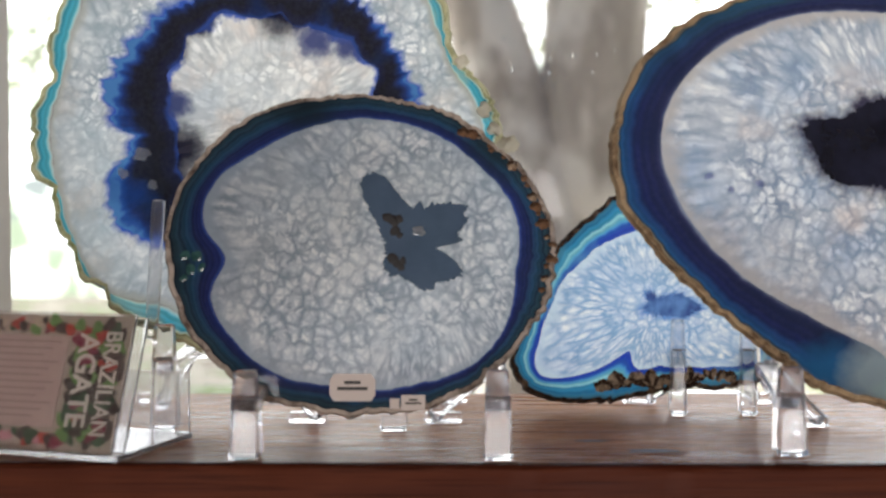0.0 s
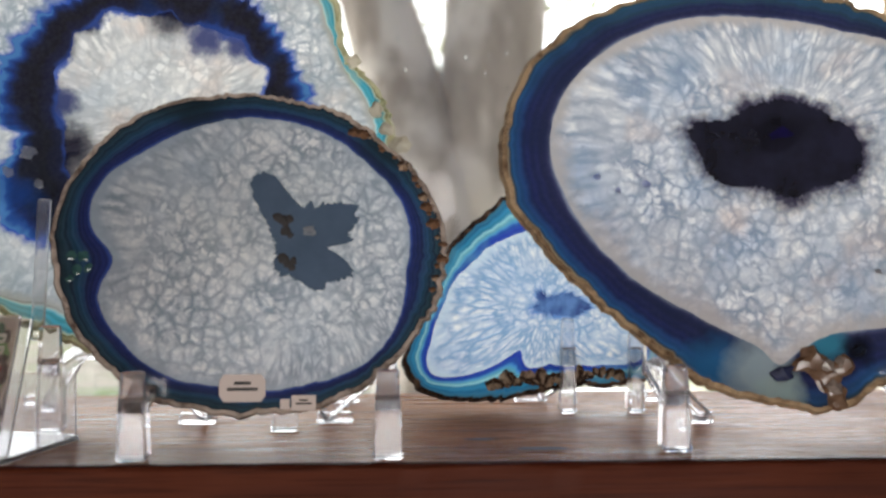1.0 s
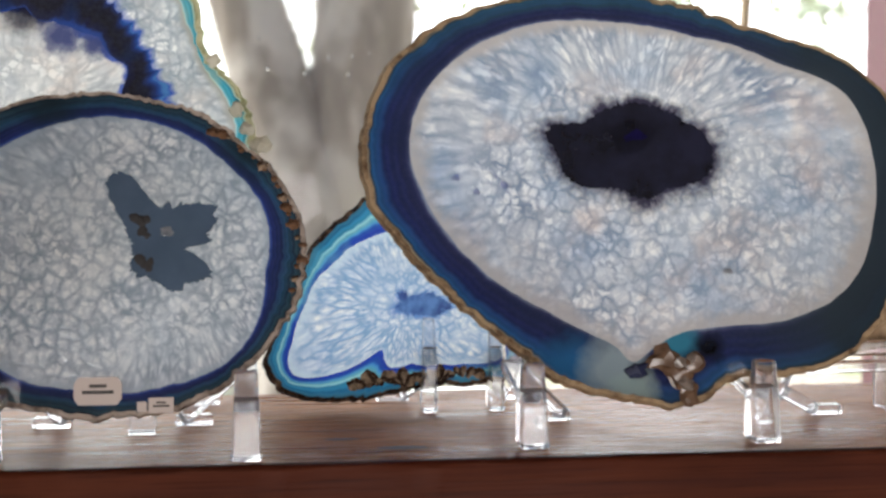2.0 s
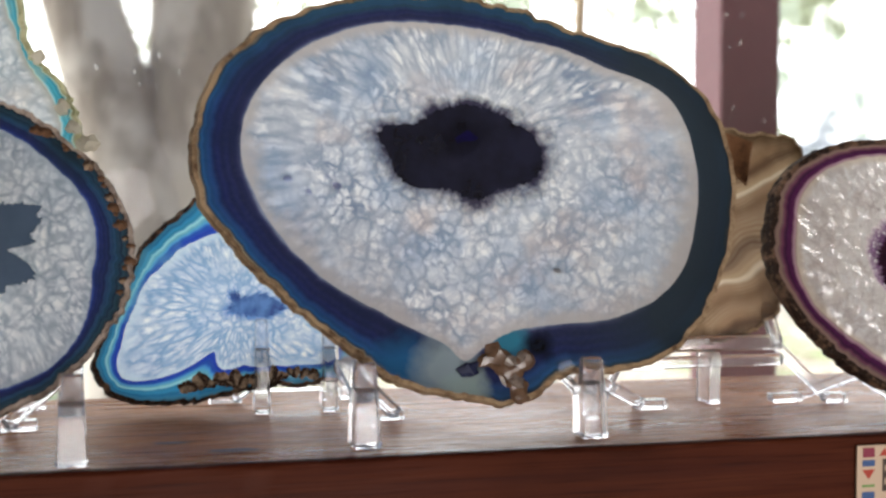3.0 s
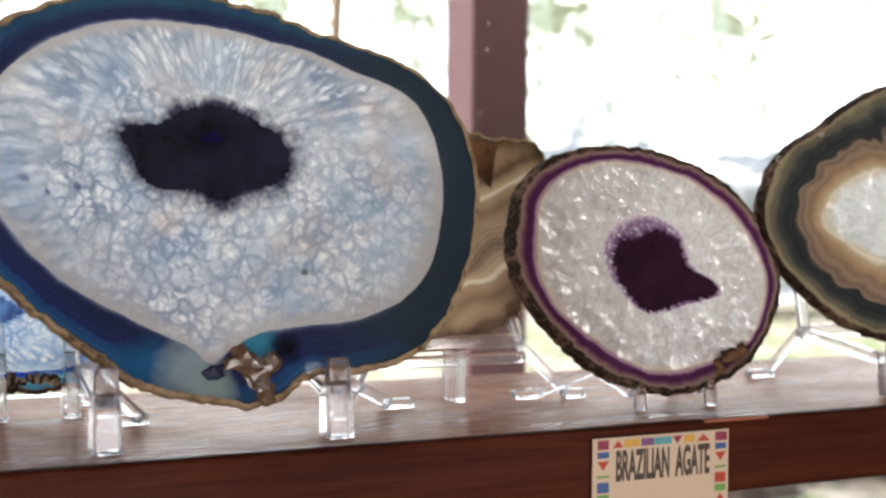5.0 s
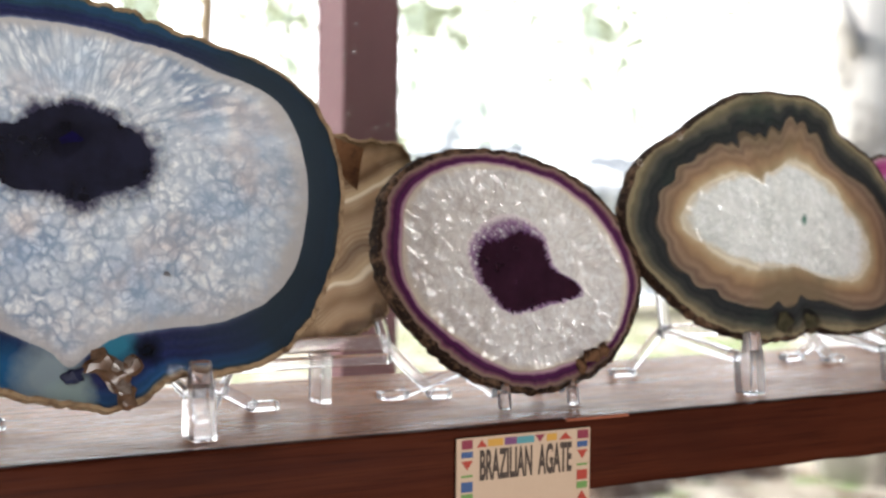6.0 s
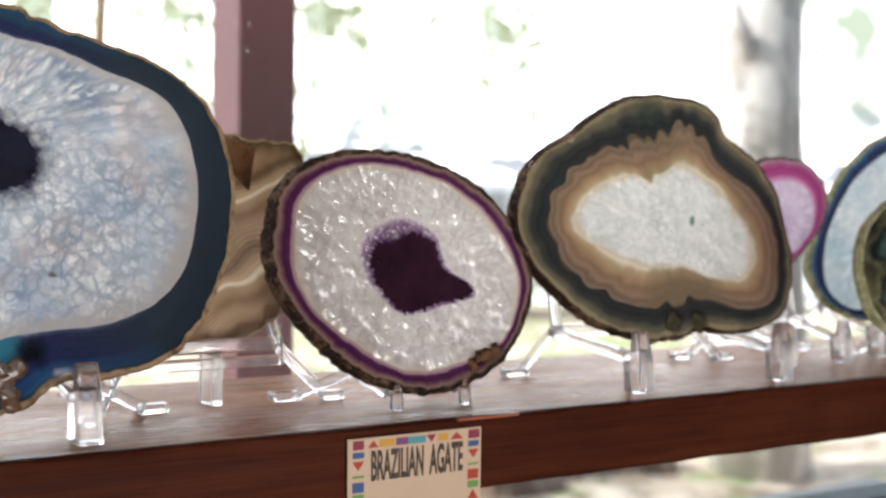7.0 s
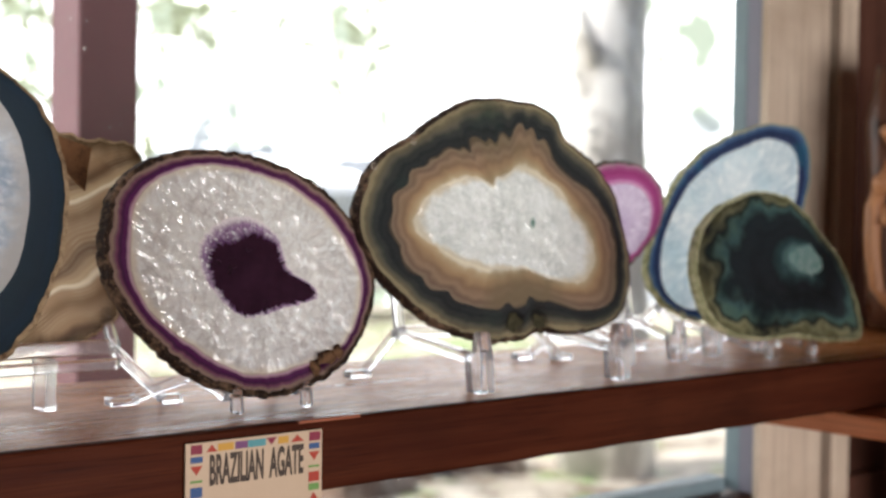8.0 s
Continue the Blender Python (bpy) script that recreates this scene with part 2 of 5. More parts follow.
def crust(name, pale, dark, share=0.5):
    """The rough natural skin of a nodule."""
    n = Nodes(name)
    o = n.coord()
    f = n.noise(o, 190, 5, 0.65)
    g = n.noise(o, 45, 3)
    col = n.mix(n.ramp(n.math("ADD", n.math("MULTIPLY", f, 0.6), n.math("MULTIPLY", g, 0.5)), [(share - 0.08, 0.0), (share + 0.1, 1.0)]), dark, pale)
    col = n.mix(n.ramp(n.noise(o, 700, 2), [(0.58, 0.0), (0.7, 0.5)]), col, pale)
    return n.done(stone_shader(n, col, 0.12, 0.75, n.bump(n.noise(o, 260, 6, 0.7), 0.7, 0.002), spec=0.25, polish=0.0))


def plain_stone(name, a, b, scale=70, through=0.35, rough=0.12, edge=None, edge_at=0.8, polish=0.035):
    n = Nodes(name)
    o = n.coord()
    col = n.mix(n.ramp(n.noise(o, scale, 4, 0.6), [(0.35, 0.0), (0.65, 1.0)]), a, b)
    if edge:
        q = n.math("ADD", zone_v(n), n.math("MULTIPLY", n.math("SUBTRACT", n.noise(o, 75, 4, 0.6), 0.5), 1.3))
        col = n.mix(n.ramp(q, [(edge_at, 0.0), (edge_at + 0.08, 1.0)]), col, edge)
    return n.done(stone_shader(n, col, through, rough, n.bump(n.noise(o, 300, 4), 0.08, 0.0005), polish=polish))


def wood(name, a, b, dark, axis=0, rough=0.4, scale=1.0, gloss=0.5, ruts=0.35, relief=0.0015, streak=0.0):
    """Planed timber: long grain along one axis, pores, a few knots and worn patches."""
    n = Nodes(name)
    st = [70.0 * scale] * 3
    st[axis] = 3.0 * scale
    o = n.coord()
    ringy = n.noise(n.mapping(o, tuple(st)), 1.0, 6, 0.6)
    st2 = [420.0 * scale] * 3
    st2[axis] = 9.0 * scale
    pores = n.noise(n.mapping(o, tuple(st2)), 1.0, 3, 0.6)
    wear = n.noise(n.mapping(o, (7, 11, 11)), 1.0, 4, 0.6)
    col = n.mix(n.ramp(ringy, [(0.38, 0.0), (0.62, 1.0)]), a, b)
    col = n.mix(n.ramp(pores, [(0.52, 0.0), (0.72, 0.7)]), col, dark)
    col = n.mix(n.ramp(wear, [(0.5, 0.0), (0.75, 0.45)]), col, dark)
    h = n.math("ADD", n.math("MULTIPLY", ringy, 0.6), n.math("MULTIPLY", pores, 0.5))
    if streak:
        # open grain: short raised ridges along the board; pale streaks paint in sky sheen
        st3 = [240.0] * 3
        st3[axis] = 42.0
        ridge = n.noise(n.mapping(o, tuple(st3)), 1.0, 4, 0.6)
        col = n.mix(n.ramp(ridge, [(0.5, 0.0), (0.7, 0.45 * streak)]), col, dark)
        col = n.mix(n.ramp(ridge, [(0.3, 0.35 * streak), (0.46, 0.0)]), col, "e6c49a")
        h = n.math("ADD", n.math("MULTIPLY", ringy, 0.25), n.math("MULTIPLY", ridge, streak))
    r = n.math("ADD", n.ramp(wear, [(0.3, max(0.0, rough - 0.1)), (0.7, min(1.0, rough + 0.15))]), n.math("MULTIPLY", n.math("SUBTRACT", ringy, 0.5), 0.5), clamp=True)
    return n.done(n.principled(col, r, n.bump(h, ruts, relief), spec=gloss))


def paint(name, a, b, rough=0.6, scale=25):
    n = Nodes(name)
    o = n.coord()
    col = n.mix(n.noise(o, scale, 5, 0.6), a, b)
    return n.done(n.principled(col, rough, n.bump(n.noise(o, 220, 4), 0.15, 0.001)))


def clear(name, tint=(0.985, 0.98, 1.0, 1.0), rough=0.05):
    n = Nodes(name)
    o = n.coord()
    r = n.ramp(n.noise(o, 90, 4), [(0.4, rough), (0.75, rough + 0.12)])
    t = n.t.nodes.new("ShaderNodeBsdfTranslucent")
    t.inputs[0].default_value = (0.93, 0.93, 0.95, 1.0)
    glass = n.principled(tint, r, n.bump(n.noise(o, 120, 2), 0.06, 0.0006), trans=1.0, ior=1.45)
    return n.done(n.mixsh(0.1, glass, t.outputs[0]))


def pane_glass(name):
    """Window glass with a little dust and dried splashes on it."""
    n = Nodes(name)
    o = n.coord()
    tr = n.t.nodes.new("ShaderNodeBsdfTransparent")
    gl = n.t.nodes.new("ShaderNodeBsdfGlossy")
    gl.inputs["Roughness"].default_value = 0.02
    df = n.t.nodes.new("ShaderNodeBsdfTranslucent")
    df.inputs[0].default_value = (0.9, 0.9, 0.88, 1)
    dust = n.math("MULTIPLY", n.ramp(n.voronoi(n.mapping(o, (120, 120, 60)), 1.0), [(0.0, 1.0), (0.13, 0.0)]), n.ramp(n.noise(o, 9, 3), [(0.5, 0.0), (0.64, 0.7)]))
    film = n.math("MULTIPLY", n.noise(o, 5, 4), 0.02)
    base = n.mixsh(n.math("ADD", dust, film, clamp=True), tr.outputs[0], df.outputs[0])
    return n.done(n.mixsh(0.012, base, gl.outputs[0]))


def saw_cut(name):
    """The unpolished back of a slice, which passes light on evenly."""
    n = Nodes(name)
    o = n.coord()
    col = n.mix(n.noise(o, 60, 4), "f4f4f4", "dcdcdc")
    return n.done(stone_shader(n, col, 0.9, 0.6, n.bump(n.noise(o, 350, 4), 0.2, 0.0005), spec=0.1, polish=0.0))


M = {}
M["back"] = saw_cut("saw_cut_back")
M["acrylic"] = clear("clear_acrylic")
M["pane"] = pane_glass("window_glass")
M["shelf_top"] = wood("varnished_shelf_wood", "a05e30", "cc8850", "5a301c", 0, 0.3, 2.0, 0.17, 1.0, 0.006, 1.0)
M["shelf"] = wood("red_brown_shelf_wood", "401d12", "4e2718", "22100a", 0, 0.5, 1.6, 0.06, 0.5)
M["stud"] = wood("pale_weathered_board", "ccbaa6", "d8c8b4", "967e68", 2, 0.65, 0.6, 0.25, 0.4)
M["blue_frame"] = paint("grey_blue_frame_paint", "8aa0a8", "76888f", 0.55)
M["slate_frame"] = paint("slate_frame_paint", "7c7b88", "8b8a98", 0.6)
M["left_frame"] = paint("pale_grey_frame_paint", "9c958c", "8a8278", 0.6)
M["dark_wall"] = wood("dark_panelling", "54352a", "664336", "2c1a14", 2, 0.55, 0.5, 0.3, 0.3)
M["post"] = paint("maroon_post_paint", "80545a", "6c464c", 0.5, 12)
M["plaster"] = paint("warm_white_plaster", "c9beae", "bcb09e", 0.8)
M["floor"] = wood("floor_boards", "6b4a32", "7d583c", "3a2618", 1, 0.45)


# ---- mesh helpers ----
def thing(name, m=None, label="", category="", group="", kind=""):
    ob = new(name)
    ob.empty_display_size = 0.02
    if m is not None:
        ob.matrix_world = m
    return tagged(ob, label, category, group, kind)


def mesh_of(name, bm, material, smooth=None):
    me = bpy.data.meshes.new(name)
    bm.normal_update()
    bm.to_mesh(me)
    bm.free()
    me.materials.append(material)
    if smooth is not None:
        me.shade_smooth()
        if smooth < 3:
            me.set_sharp_from_angle(angle=smooth)
    return me


def part(name, bm, material, parent=None, label="", smooth=None, m=None):
    ob = new(name, mesh_of(name, bm, material, smooth))
    if parent is not None:
        ob.parent = parent
    if m is not None:
        ob.matrix_local = m
    return tagged(ob, label)


def box(x0, x1, y0, y1, z0, z1, bevel=0.0, bm=None):
    b = bmesh.new()
    bmesh.ops.create_cube(b, size=1.0)
    for v in b.verts:
        v.co = Vector(((x0 + x1) / 2 + v.co.x * (x1 - x0), (y0 + y1) / 2 + v.co.y * (y1 - y0), (z0 + z1) / 2 + v.co.z * (z1 - z0)))
    if bevel:
        bmesh.ops.bevel(b, geom=b.edges[:], offset=bevel, segments=2, affect="EDGES", profile=0.5)
    if bm is None:
        return b
    tmp = bpy.data.meshes.new("tmp")
    b.to_mesh(tmp)
    b.free()
    bm.from_mesh(tmp)
    bpy.data.meshes.remove(tmp)
    return bm


def bar(a, b, w, h, bevel=0.0012, up=(0, 0, 1)):
    """A straight bar of section w x h from a to b."""
    a, b = Vector(a), Vector(b)
    d = (b - a)
    bm = box(-w / 2, w / 2, -h / 2, h / 2, 0, d.length, bevel)
    zz = d.normalized()
    side = Vector(up).cross(zz)
    side = side.normalized() if side.length > 1e-4 else Vector((1, 0, 0))
    yy = zz.cross(side)
    m = Matrix((side, yy, zz)).transposed().to_4x4()
    m.translation = a
    bmesh.ops.transform(bm, matrix=m, verts=bm.verts)
    return bm


def profile_bm(points, x0, x1, bevel=0.001, taper=None):
    """A side outline (y, z) drawn out from x0 to x1."""
    bm = bmesh.new()
    a = [bm.verts.new((x0, y, z)) for y, z in points]
    f = bm.faces.new(a)
    r = bmesh.ops.extrude_face_region(bm, geom=[f])
    for v in r["geom"]:
        if isinstance(v, bmesh.types.BMVert):
            v.co.x = x1
    if taper:
        for v in bm.verts:
            v.co.x = taper[0] + (v.co.x - taper[0]) * (1.1 - 0.3 * v.co.z / taper[1])
    bmesh.ops.recalc_face_normals(bm, faces=bm.faces[:])
    if bevel:
        bmesh.ops.bevel(bm, geom=bm.edges[:], offset=bevel, segments=1, affect="EDGES")
    return bm


def tube(points, radii, sides=10):
    """A round limb through points."""
    bm = bmesh.new()
    rings = []
    for i, p in enumerate(points):
        p = Vector(p)
        q = Vector(points[min(i + 1, len(points) - 1)]) - Vector(points[max(i - 1, 0)])
        q.normalize()
        u = q.orthogonal().normalized() if abs(q.z) < 0.5 else q.cross(Vector((0, 1, 0))).normalized()
        w = q.cross(u)
        rings.append([bm.verts.new(p + (u * math.cos(k * 2 * math.pi / sides) + w * math.sin(k * 2 * math.pi / sides)) * radii[i]) for k in range(sides)])
    for r0, r1 in zip(rings, rings[1:]):
        for k in range(sides):
            bm.faces.new((r0[k], r0[(k + 1) % sides], r1[(k + 1) % sides], r1[k]))
    bm.faces.new(list(reversed(rings[0])))
    bm.faces.new(rings[-1])
    bmesh.ops.recalc_face_normals(bm, faces=bm.faces[:])
    return bm


def words(text, size, material, parent, m, name="lettering", squeeze=1.0, weight=0.012):
    """Flat letters of the built-in font, turned into a mesh."""
    cu = bpy.data.curves.new("text", "FONT")
    cu.body, cu.size, cu.align_x, cu.align_y, cu.extrude, cu.offset = text, size, "CENTER", "CENTER", 0.00005, size * weight
    ob = new("tmp_text", cu)
    dg = bpy.context.evaluated_depsgraph_get()
    me = bpy.data.meshes.new_from_object(ob.evaluated_get(dg))
    bpy.data.objects.remove(ob)
    me.transform(Matrix.Diagonal((squeeze, 1, 1, 1)))
    me.materials.clear()
    me.materials.append(material)
    o = new(name, me)
    o.parent = parent
    o.matrix_local = m
    return o


# ---- agate slices ----
NA = 320


def spline(radii, count=NA):
    """A closed smooth curve through evenly spaced radii (mm), in metres."""
    k = len(radii)
    out = []
    for i in range(count):
        f = i * k / count
        j = int(f)
        f -= j
        p0, p1, p2, p3 = (radii[(j + d) % k] for d in (-1, 0, 1, 2))
        out.append(0.0005 * (2 * p1 + (p2 - p0) * f + (2 * p0 - 5 * p1 + 4 * p2 - p3) * f * f + (3 * p1 - p0 - 3 * p2 + p3) * f ** 3))
    return out


def rough_ring(radii, amount, seed, freq=9.0):
    out = []
    for i, r in enumerate(radii):
        a = 2 * math.pi * i / len(radii)
        p = Vector((math.cos(a) * freq, math.sin(a) * freq, seed))
        out.append(r + amount * (noise.noise(p) + 0.6 * noise.noise(p * 2.7) + 0.35 * noise.noise(p * 6.1)))
    return out


def ring_zone(inner, outer, th, steps, uv=True, wall=False):
    """The stone between two closed curves, front and back face; with wall also the outer edge."""
    bm = bmesh.new()
    lay = bm.loops.layers.uv.new("UVMap")
    rows_ = {}
    for side, y in ((0, -th / 2), (1, th / 2)):
        for s in range(steps + 1):
            f = s / steps
            if inner is None and s == 0:
                rows_[side, s] = [bm.verts.new((0, y, 0))] * NA
                continue
            line = []
            for i in range(NA):
                a = 2 * math.pi * i / NA
                r = outer[i] * f + (inner[i] if inner else 0.0) * (1 - f)
                line.append(bm.verts.new((r * math.cos(a), y, r * math.sin(a))))
            rows_[side, s] = line

    def face(vs, vals, slot=0):
        if len(set(vs)) < len(vs):
            pair = [(v, q) for k, (v, q) in enumerate(zip(vs, vals)) if v not in vs[:k]]
            vs, vals = [p[0] for p in pair], [p[1] for p in pair]
        f = bm.faces.new(vs)
        f.material_index = slot
        for loop, q in zip(f.loops, vals):
            loop[lay].uv = q

    for side in (0, 1):
        for s in range(steps):
            for i in range(NA):
                j = (i + 1) % NA
                a, b = rows_[side, s], rows_[side, s + 1]
                u0, u1, v0, v1 = i / NA, (i + 1) / NA, s / steps, (s + 1) / steps
                if side == 0:
                    face([a[i], a[j], b[j], b[i]][::-1], [(u0, v0), (u1, v0), (u1, v1), (u0, v1)][::-1])
                else:
                    face([a[i], a[j], b[j], b[i]], [(u0, v0), (u1, v0), (u1, v1), (u0, v1)], 1)
    if wall:
        a, b = rows_[0, steps], rows_[1, steps]
        mid = [bm.verts.new(((p.co.x + q.co.x) / 2 * 1.012, 0, (p.co.z + q.co.z) / 2 * 1.012)) for p, q in zip(a, b)]
        for i in range(NA):
            j = (i + 1) % NA
            for lo, hi in ((a, mid), (mid, b)):
                face([lo[i], lo[j], hi[j], hi[i]], [(i / NA, 1.0)] * 4)
    bmesh.ops.recalc_face_normals(bm, faces=bm.faces[:])
    return bm


def agate(c, lean, zones, rind_mat, label, rind=2.0, th=0.007, seed=1.0, rough=0.0017, turn=0.0, group="agate slices on the shelf"):
    """A slice on its edge, leaning back. zones: (name, radii in mm, material, ragged mm, label), from the inside out; the last is the outline."""
    top = thing("agate_slice", Matrix.Translation(c) @ pose(0, 0, 0, -lean, 0, turn), label, "agate slice", group)
    last = None
    for k, (name, radii, mat, rag, lab, *bulges) in enumerate(zones):
        cur = spline(radii)
        for at, wide, mm in bulges:
            # one lobe in the outline: degrees, half width in degrees, mm outwards
            for i in range(NA):
                off = (360.0 * i / NA - at + 180.0) % 360.0 - 180.0
                cur[i] += mm * 0.001 * math.exp(-(off / wide) ** 2)
        if k == len(zones) - 1:
            edge = rough_ring(cur, rough, seed, 13.0)
            cur = [r - rind * 0.001 * (1.0 + 0.5 * noise.noise(Vector((math.cos(2 * math.pi * i / NA) * 5, math.sin(2 * math.pi * i / NA) * 5, seed + 4)))) for i, r in enumerate(edge)]
        elif rag < 0:
            # rounded lobes that bulge inwards
            cur = [r + rag * 0.001 * 2.6 * abs(noise.noise(Vector((math.cos(2 * math.pi * i / NA) * 2.3, math.sin(2 * math.pi * i / NA) * 2.3, seed)))) - rag * 0.0008 for i, r in enumerate(cur)]
            cur = rough_ring(cur, 0.0006, seed + k, 14.0)
        elif rag:
            cur = rough_ring(cur, rag * 0.001, seed + k, 8.0 + 2.0 * rag + (6.0 if k == 0 else 0.0))
        part(name, ring_zone(last, cur, th, 14 if k else 10), mat, top, lab).data.materials.append(M["back"])
        last = cur
    part("rind", ring_zone(last, edge, th + 0.0006, 2, wall=True), rind_mat, top, "rough natural skin round the edge").data.materials.append(rind_mat)
    return top


# ---- the shelf, window and room ----
def setting(name, bm, mat, label, category, smooth=None):
    ob = part(name, bm, mat, None, label, smooth)
    return tagged(ob, label, category, kind="structure")


def worn_board(x0, x1, y0, y1, z0, z1, seed, amount=0.0007):
    """A board with slightly uneven, rounded long edges."""
    bm = bmesh.new()
    nx = int((x1 - x0) / 0.008)
    r = 0.0022
    outline = [(y0, z0 + r), (y0, z1 - r), (y0 + r * 0.35, z1 - r * 0.35), (y0 + r, z1), (y1, z1), (y1, z0), (y0 + r, z0), (y0 + r * 0.35, z0 + r * 0.35)]
    rings = []
    for i in range(nx + 1):
        x = x0 + (x1 - x0) * i / nx
        d = amount * noise.noise(Vector((x * 30, seed, 0)))
        e = amount * noise.noise(Vector((x * 42, seed + 7, 0)))
        rings.append([bm.verts.new((x, y + (d if k in (2, 3, 6, 7) else 0), z + (e if k in (1, 2) else d if k in (6, 7, 0) else 0))) for k, (y, z) in enumerate(outline)])
    for a, b in zip(rings, rings[1:]):
        for k in range(len(outline)):
            bm.faces.new((a[k], a[(k + 1) % 8], b[(k + 1) % 8], b[k]))
    bm.faces.new(rings[0])
    bm.faces.new(rings[-1])
    bmesh.ops.recalc_face_normals(bm, faces=bm.faces[:])
    return bm


shelf = thing("shelf", None, "thick red-brown timber display shelf, varnish worn on top", "shelf")
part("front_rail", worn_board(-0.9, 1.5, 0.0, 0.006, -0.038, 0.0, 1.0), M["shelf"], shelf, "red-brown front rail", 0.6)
part("board", box(-0.9, 1.5, 0.0062, 0.208, -0.03, -0.0004), M["shelf_top"], shelf, "varnished board with streaky grain and painted pale sheen")

for x, y, w, h in ((0.0765, 0.034, 0.011, 0.0042), (0.052, 0.058, 0.008, 0.003)):
    kb = bmesh.new()
    kv = [kb.verts.new((x + w * math.cos(a * 0.3927) * (1 + 0.15 * math.sin(3 * a)), y + h * math.sin(a * 0.3927), -0.0001)) for a in range(16)]
    kb.faces.new(kv)
    part("knot", kb, wood("grey_knot", "5a4a44", "6c5a52", "2e2420", 0, 0.3, 2.0, 0.5, 0.8), shelf, "dark grey knot in the wood")

part("chip", box(0.428, 0.468, -0.0006, 0.0035, -0.0012, 0.0004, 0.0004), wood("fresh_red_wood", "8a4a30", "9c5a3c", "5c2c1a", 0, 0.5), shelf, "fresh red-brown chip in the edge")

WALL_Y0, WALL_Y1 = 0.222, 0.30
# window wall: openings go right through it
window_wall = thing("wall_window", None, "timber wall with a wide window opening", "wall", kind="structure")
part("lower_wall", box(-2.6, 2.6, WALL_Y0 + 0.01, WALL_Y1, -1.2, -0.17), M["dark_wall"], window_wall)
part("upper_wall", box(-2.6, 2.6, WALL_Y0 + 0.01, WALL_Y1, 1.0, 1.5), M["dark_wall"], window_wall)
part("left_wall_panel", box(-2.6, -0.411, WALL_Y0 + 0.012, WALL_Y1, -0.17, 1.0), M["dark_wall"], window_wall)
part("right_wall_panel", box(1.201, 2.6, WALL_Y0 + 0.02, WALL_Y1, -0.17, 1.0), M["dark_wall"], window_wall)

window = thing("window_1", None, "wide fixed shop window with grey-blue painted stile", "window", kind="structure")
part("window_frame", box(-0.41, -0.281, 0.236, 0.262, -0.166, 0.996, 0.002), M["left_frame"], window, "pale grey weathered jamb")
part("window_frame", box(1.137, 1.2005, 0.2465, 0.264, -0.166, 0.996, 0.001), M["blue_frame"], window, "grey-blue painted stile")
part("window_frame", box(1.1365, 1.2005, 0.2292, 0.2462, -0.166, 0.996, 0.001), M["slate_frame"], window, "slate-grey painted jamb")
part("window_sill", box(-0.28, 1.1365, 0.262, 0.285, -0.169, -0.1535, 0.002), M["blue_frame"], window, "grey-blue painted sill")
pane = part("pane", box(-0.41, 1.1365, 0.2625, 0.2665, -0.153, 0.995), M["pane"], window, "dusty clear glass")
pane.visible_shadow = False

stud = tagged(part("timber_board", box(1.1360, 1.2425, 0.2205, 0.2288, -1.19, 1.49, 0.001), M["stud"], None), "pale weathered upright timber board beside the window", "board", kind="structure")
stud2 = tagged(part("timber_batten", box(1.2585, 1.291, 0.2175, 0.2415, -1.19, 1.49, 0.0015), M["stud"], None), "narrow pale upright batten against dark panelling", "board", kind="structure")

# unseen room shell, added to enclose the camera and bounce light
setting("floor", box(-2.7, 2.7, -3.1, 0.23, -1.3, -1.2), M["floor"], "brown floorboards", "floor")
setting("ceiling", box(-2.7, 2.7, -3.1, 0.30, 1.5, 1.6), M["dark_wall"], "dark boarded ceiling", "ceiling")
setting("wall_left", box(-2.7, -2.6, -3.1, 0.30, -1.2, 1.5), M["plaster"], "plain pale wall", "wall")
setting("wall_right", box(2.6, 2.7, -3.1, 0.30, -1.2, 1.5), M["dark_wall"], "dark panelled wall", "wall")
# unseen back wall, kept dark so polished stone mirrors little
back_wall = thing("wall_back", None, "unseen dark wall with an opening, added for dark reflections", "wall", kind="structure")
part("wall_panel", box(-2.6, -1.05, -3.1, -3.0, -1.2, 1.5), M["dark_wall"], back_wall)
part("wall_panel", box(1.45, 2.6, -3.1, -3.0, -1.2, 1.5), M["dark_wall"], back_wall)
part("lintel", box(-1.05, 1.45, -3.1, -3.0, 0.25, 1.5), M["dark_wall"], back_wall)
part("parapet", box(-1.05, 1.45, -3.1, -3.0, -1.2, -0.95), M["dark_wall"], back_wall)
# unseen overhang, sized to shade the shelf yet let sun reach the post
setting("sun_blocker_roof", box(-3.2, 3.2, 0.30, 1.15, 1.36, 1.44), M["dark_wall"], "unseen roof overhang added to keep sun off the shelf", "roof")

side_shelf = thing("side_shelf", None, "orange-brown timber side shelf under the end of the display shelf", "shelf")
part("board", box(0.953, 1.9, -0.7, 0.20, -0.060, -0.0425, 0.0015), wood("orange_brown_shelf_wood", "b8683e", "c87a4c", "7c4024", 1, 0.45), side_shelf)

# ---- outside ----
def ground_mat():
    n = Nodes("pale_sandy_ground")
    o = n.coord()
    g = n.noise(o, 3.0, 6, 0.65)
    col = n.mix(n.ramp(g, [(0.35, 0.0), (0.65, 1.0)]), "a89a84", "e2d8c6")
    # brown patches: leaf litter, with dappled shade put into the colour
    col = n.mix(n.ramp(n.noise(n.mapping(o, loc=(9, 5, 0)), 5.0, 5, 0.65), [(0.5, 0.0), (0.6, 0.85)]), col, "7c6652")
    col = n.mix(n.ramp(n.noise(n.mapping(o, loc=(4, 2, 0)), 2.2, 5, 0.6), [(0.52, 0.0), (0.62, 0.9)]), col, "7c9a4e")
    return n.done(n.principled(col, 0.9, n.bump(g, 0.6, 0.03)))


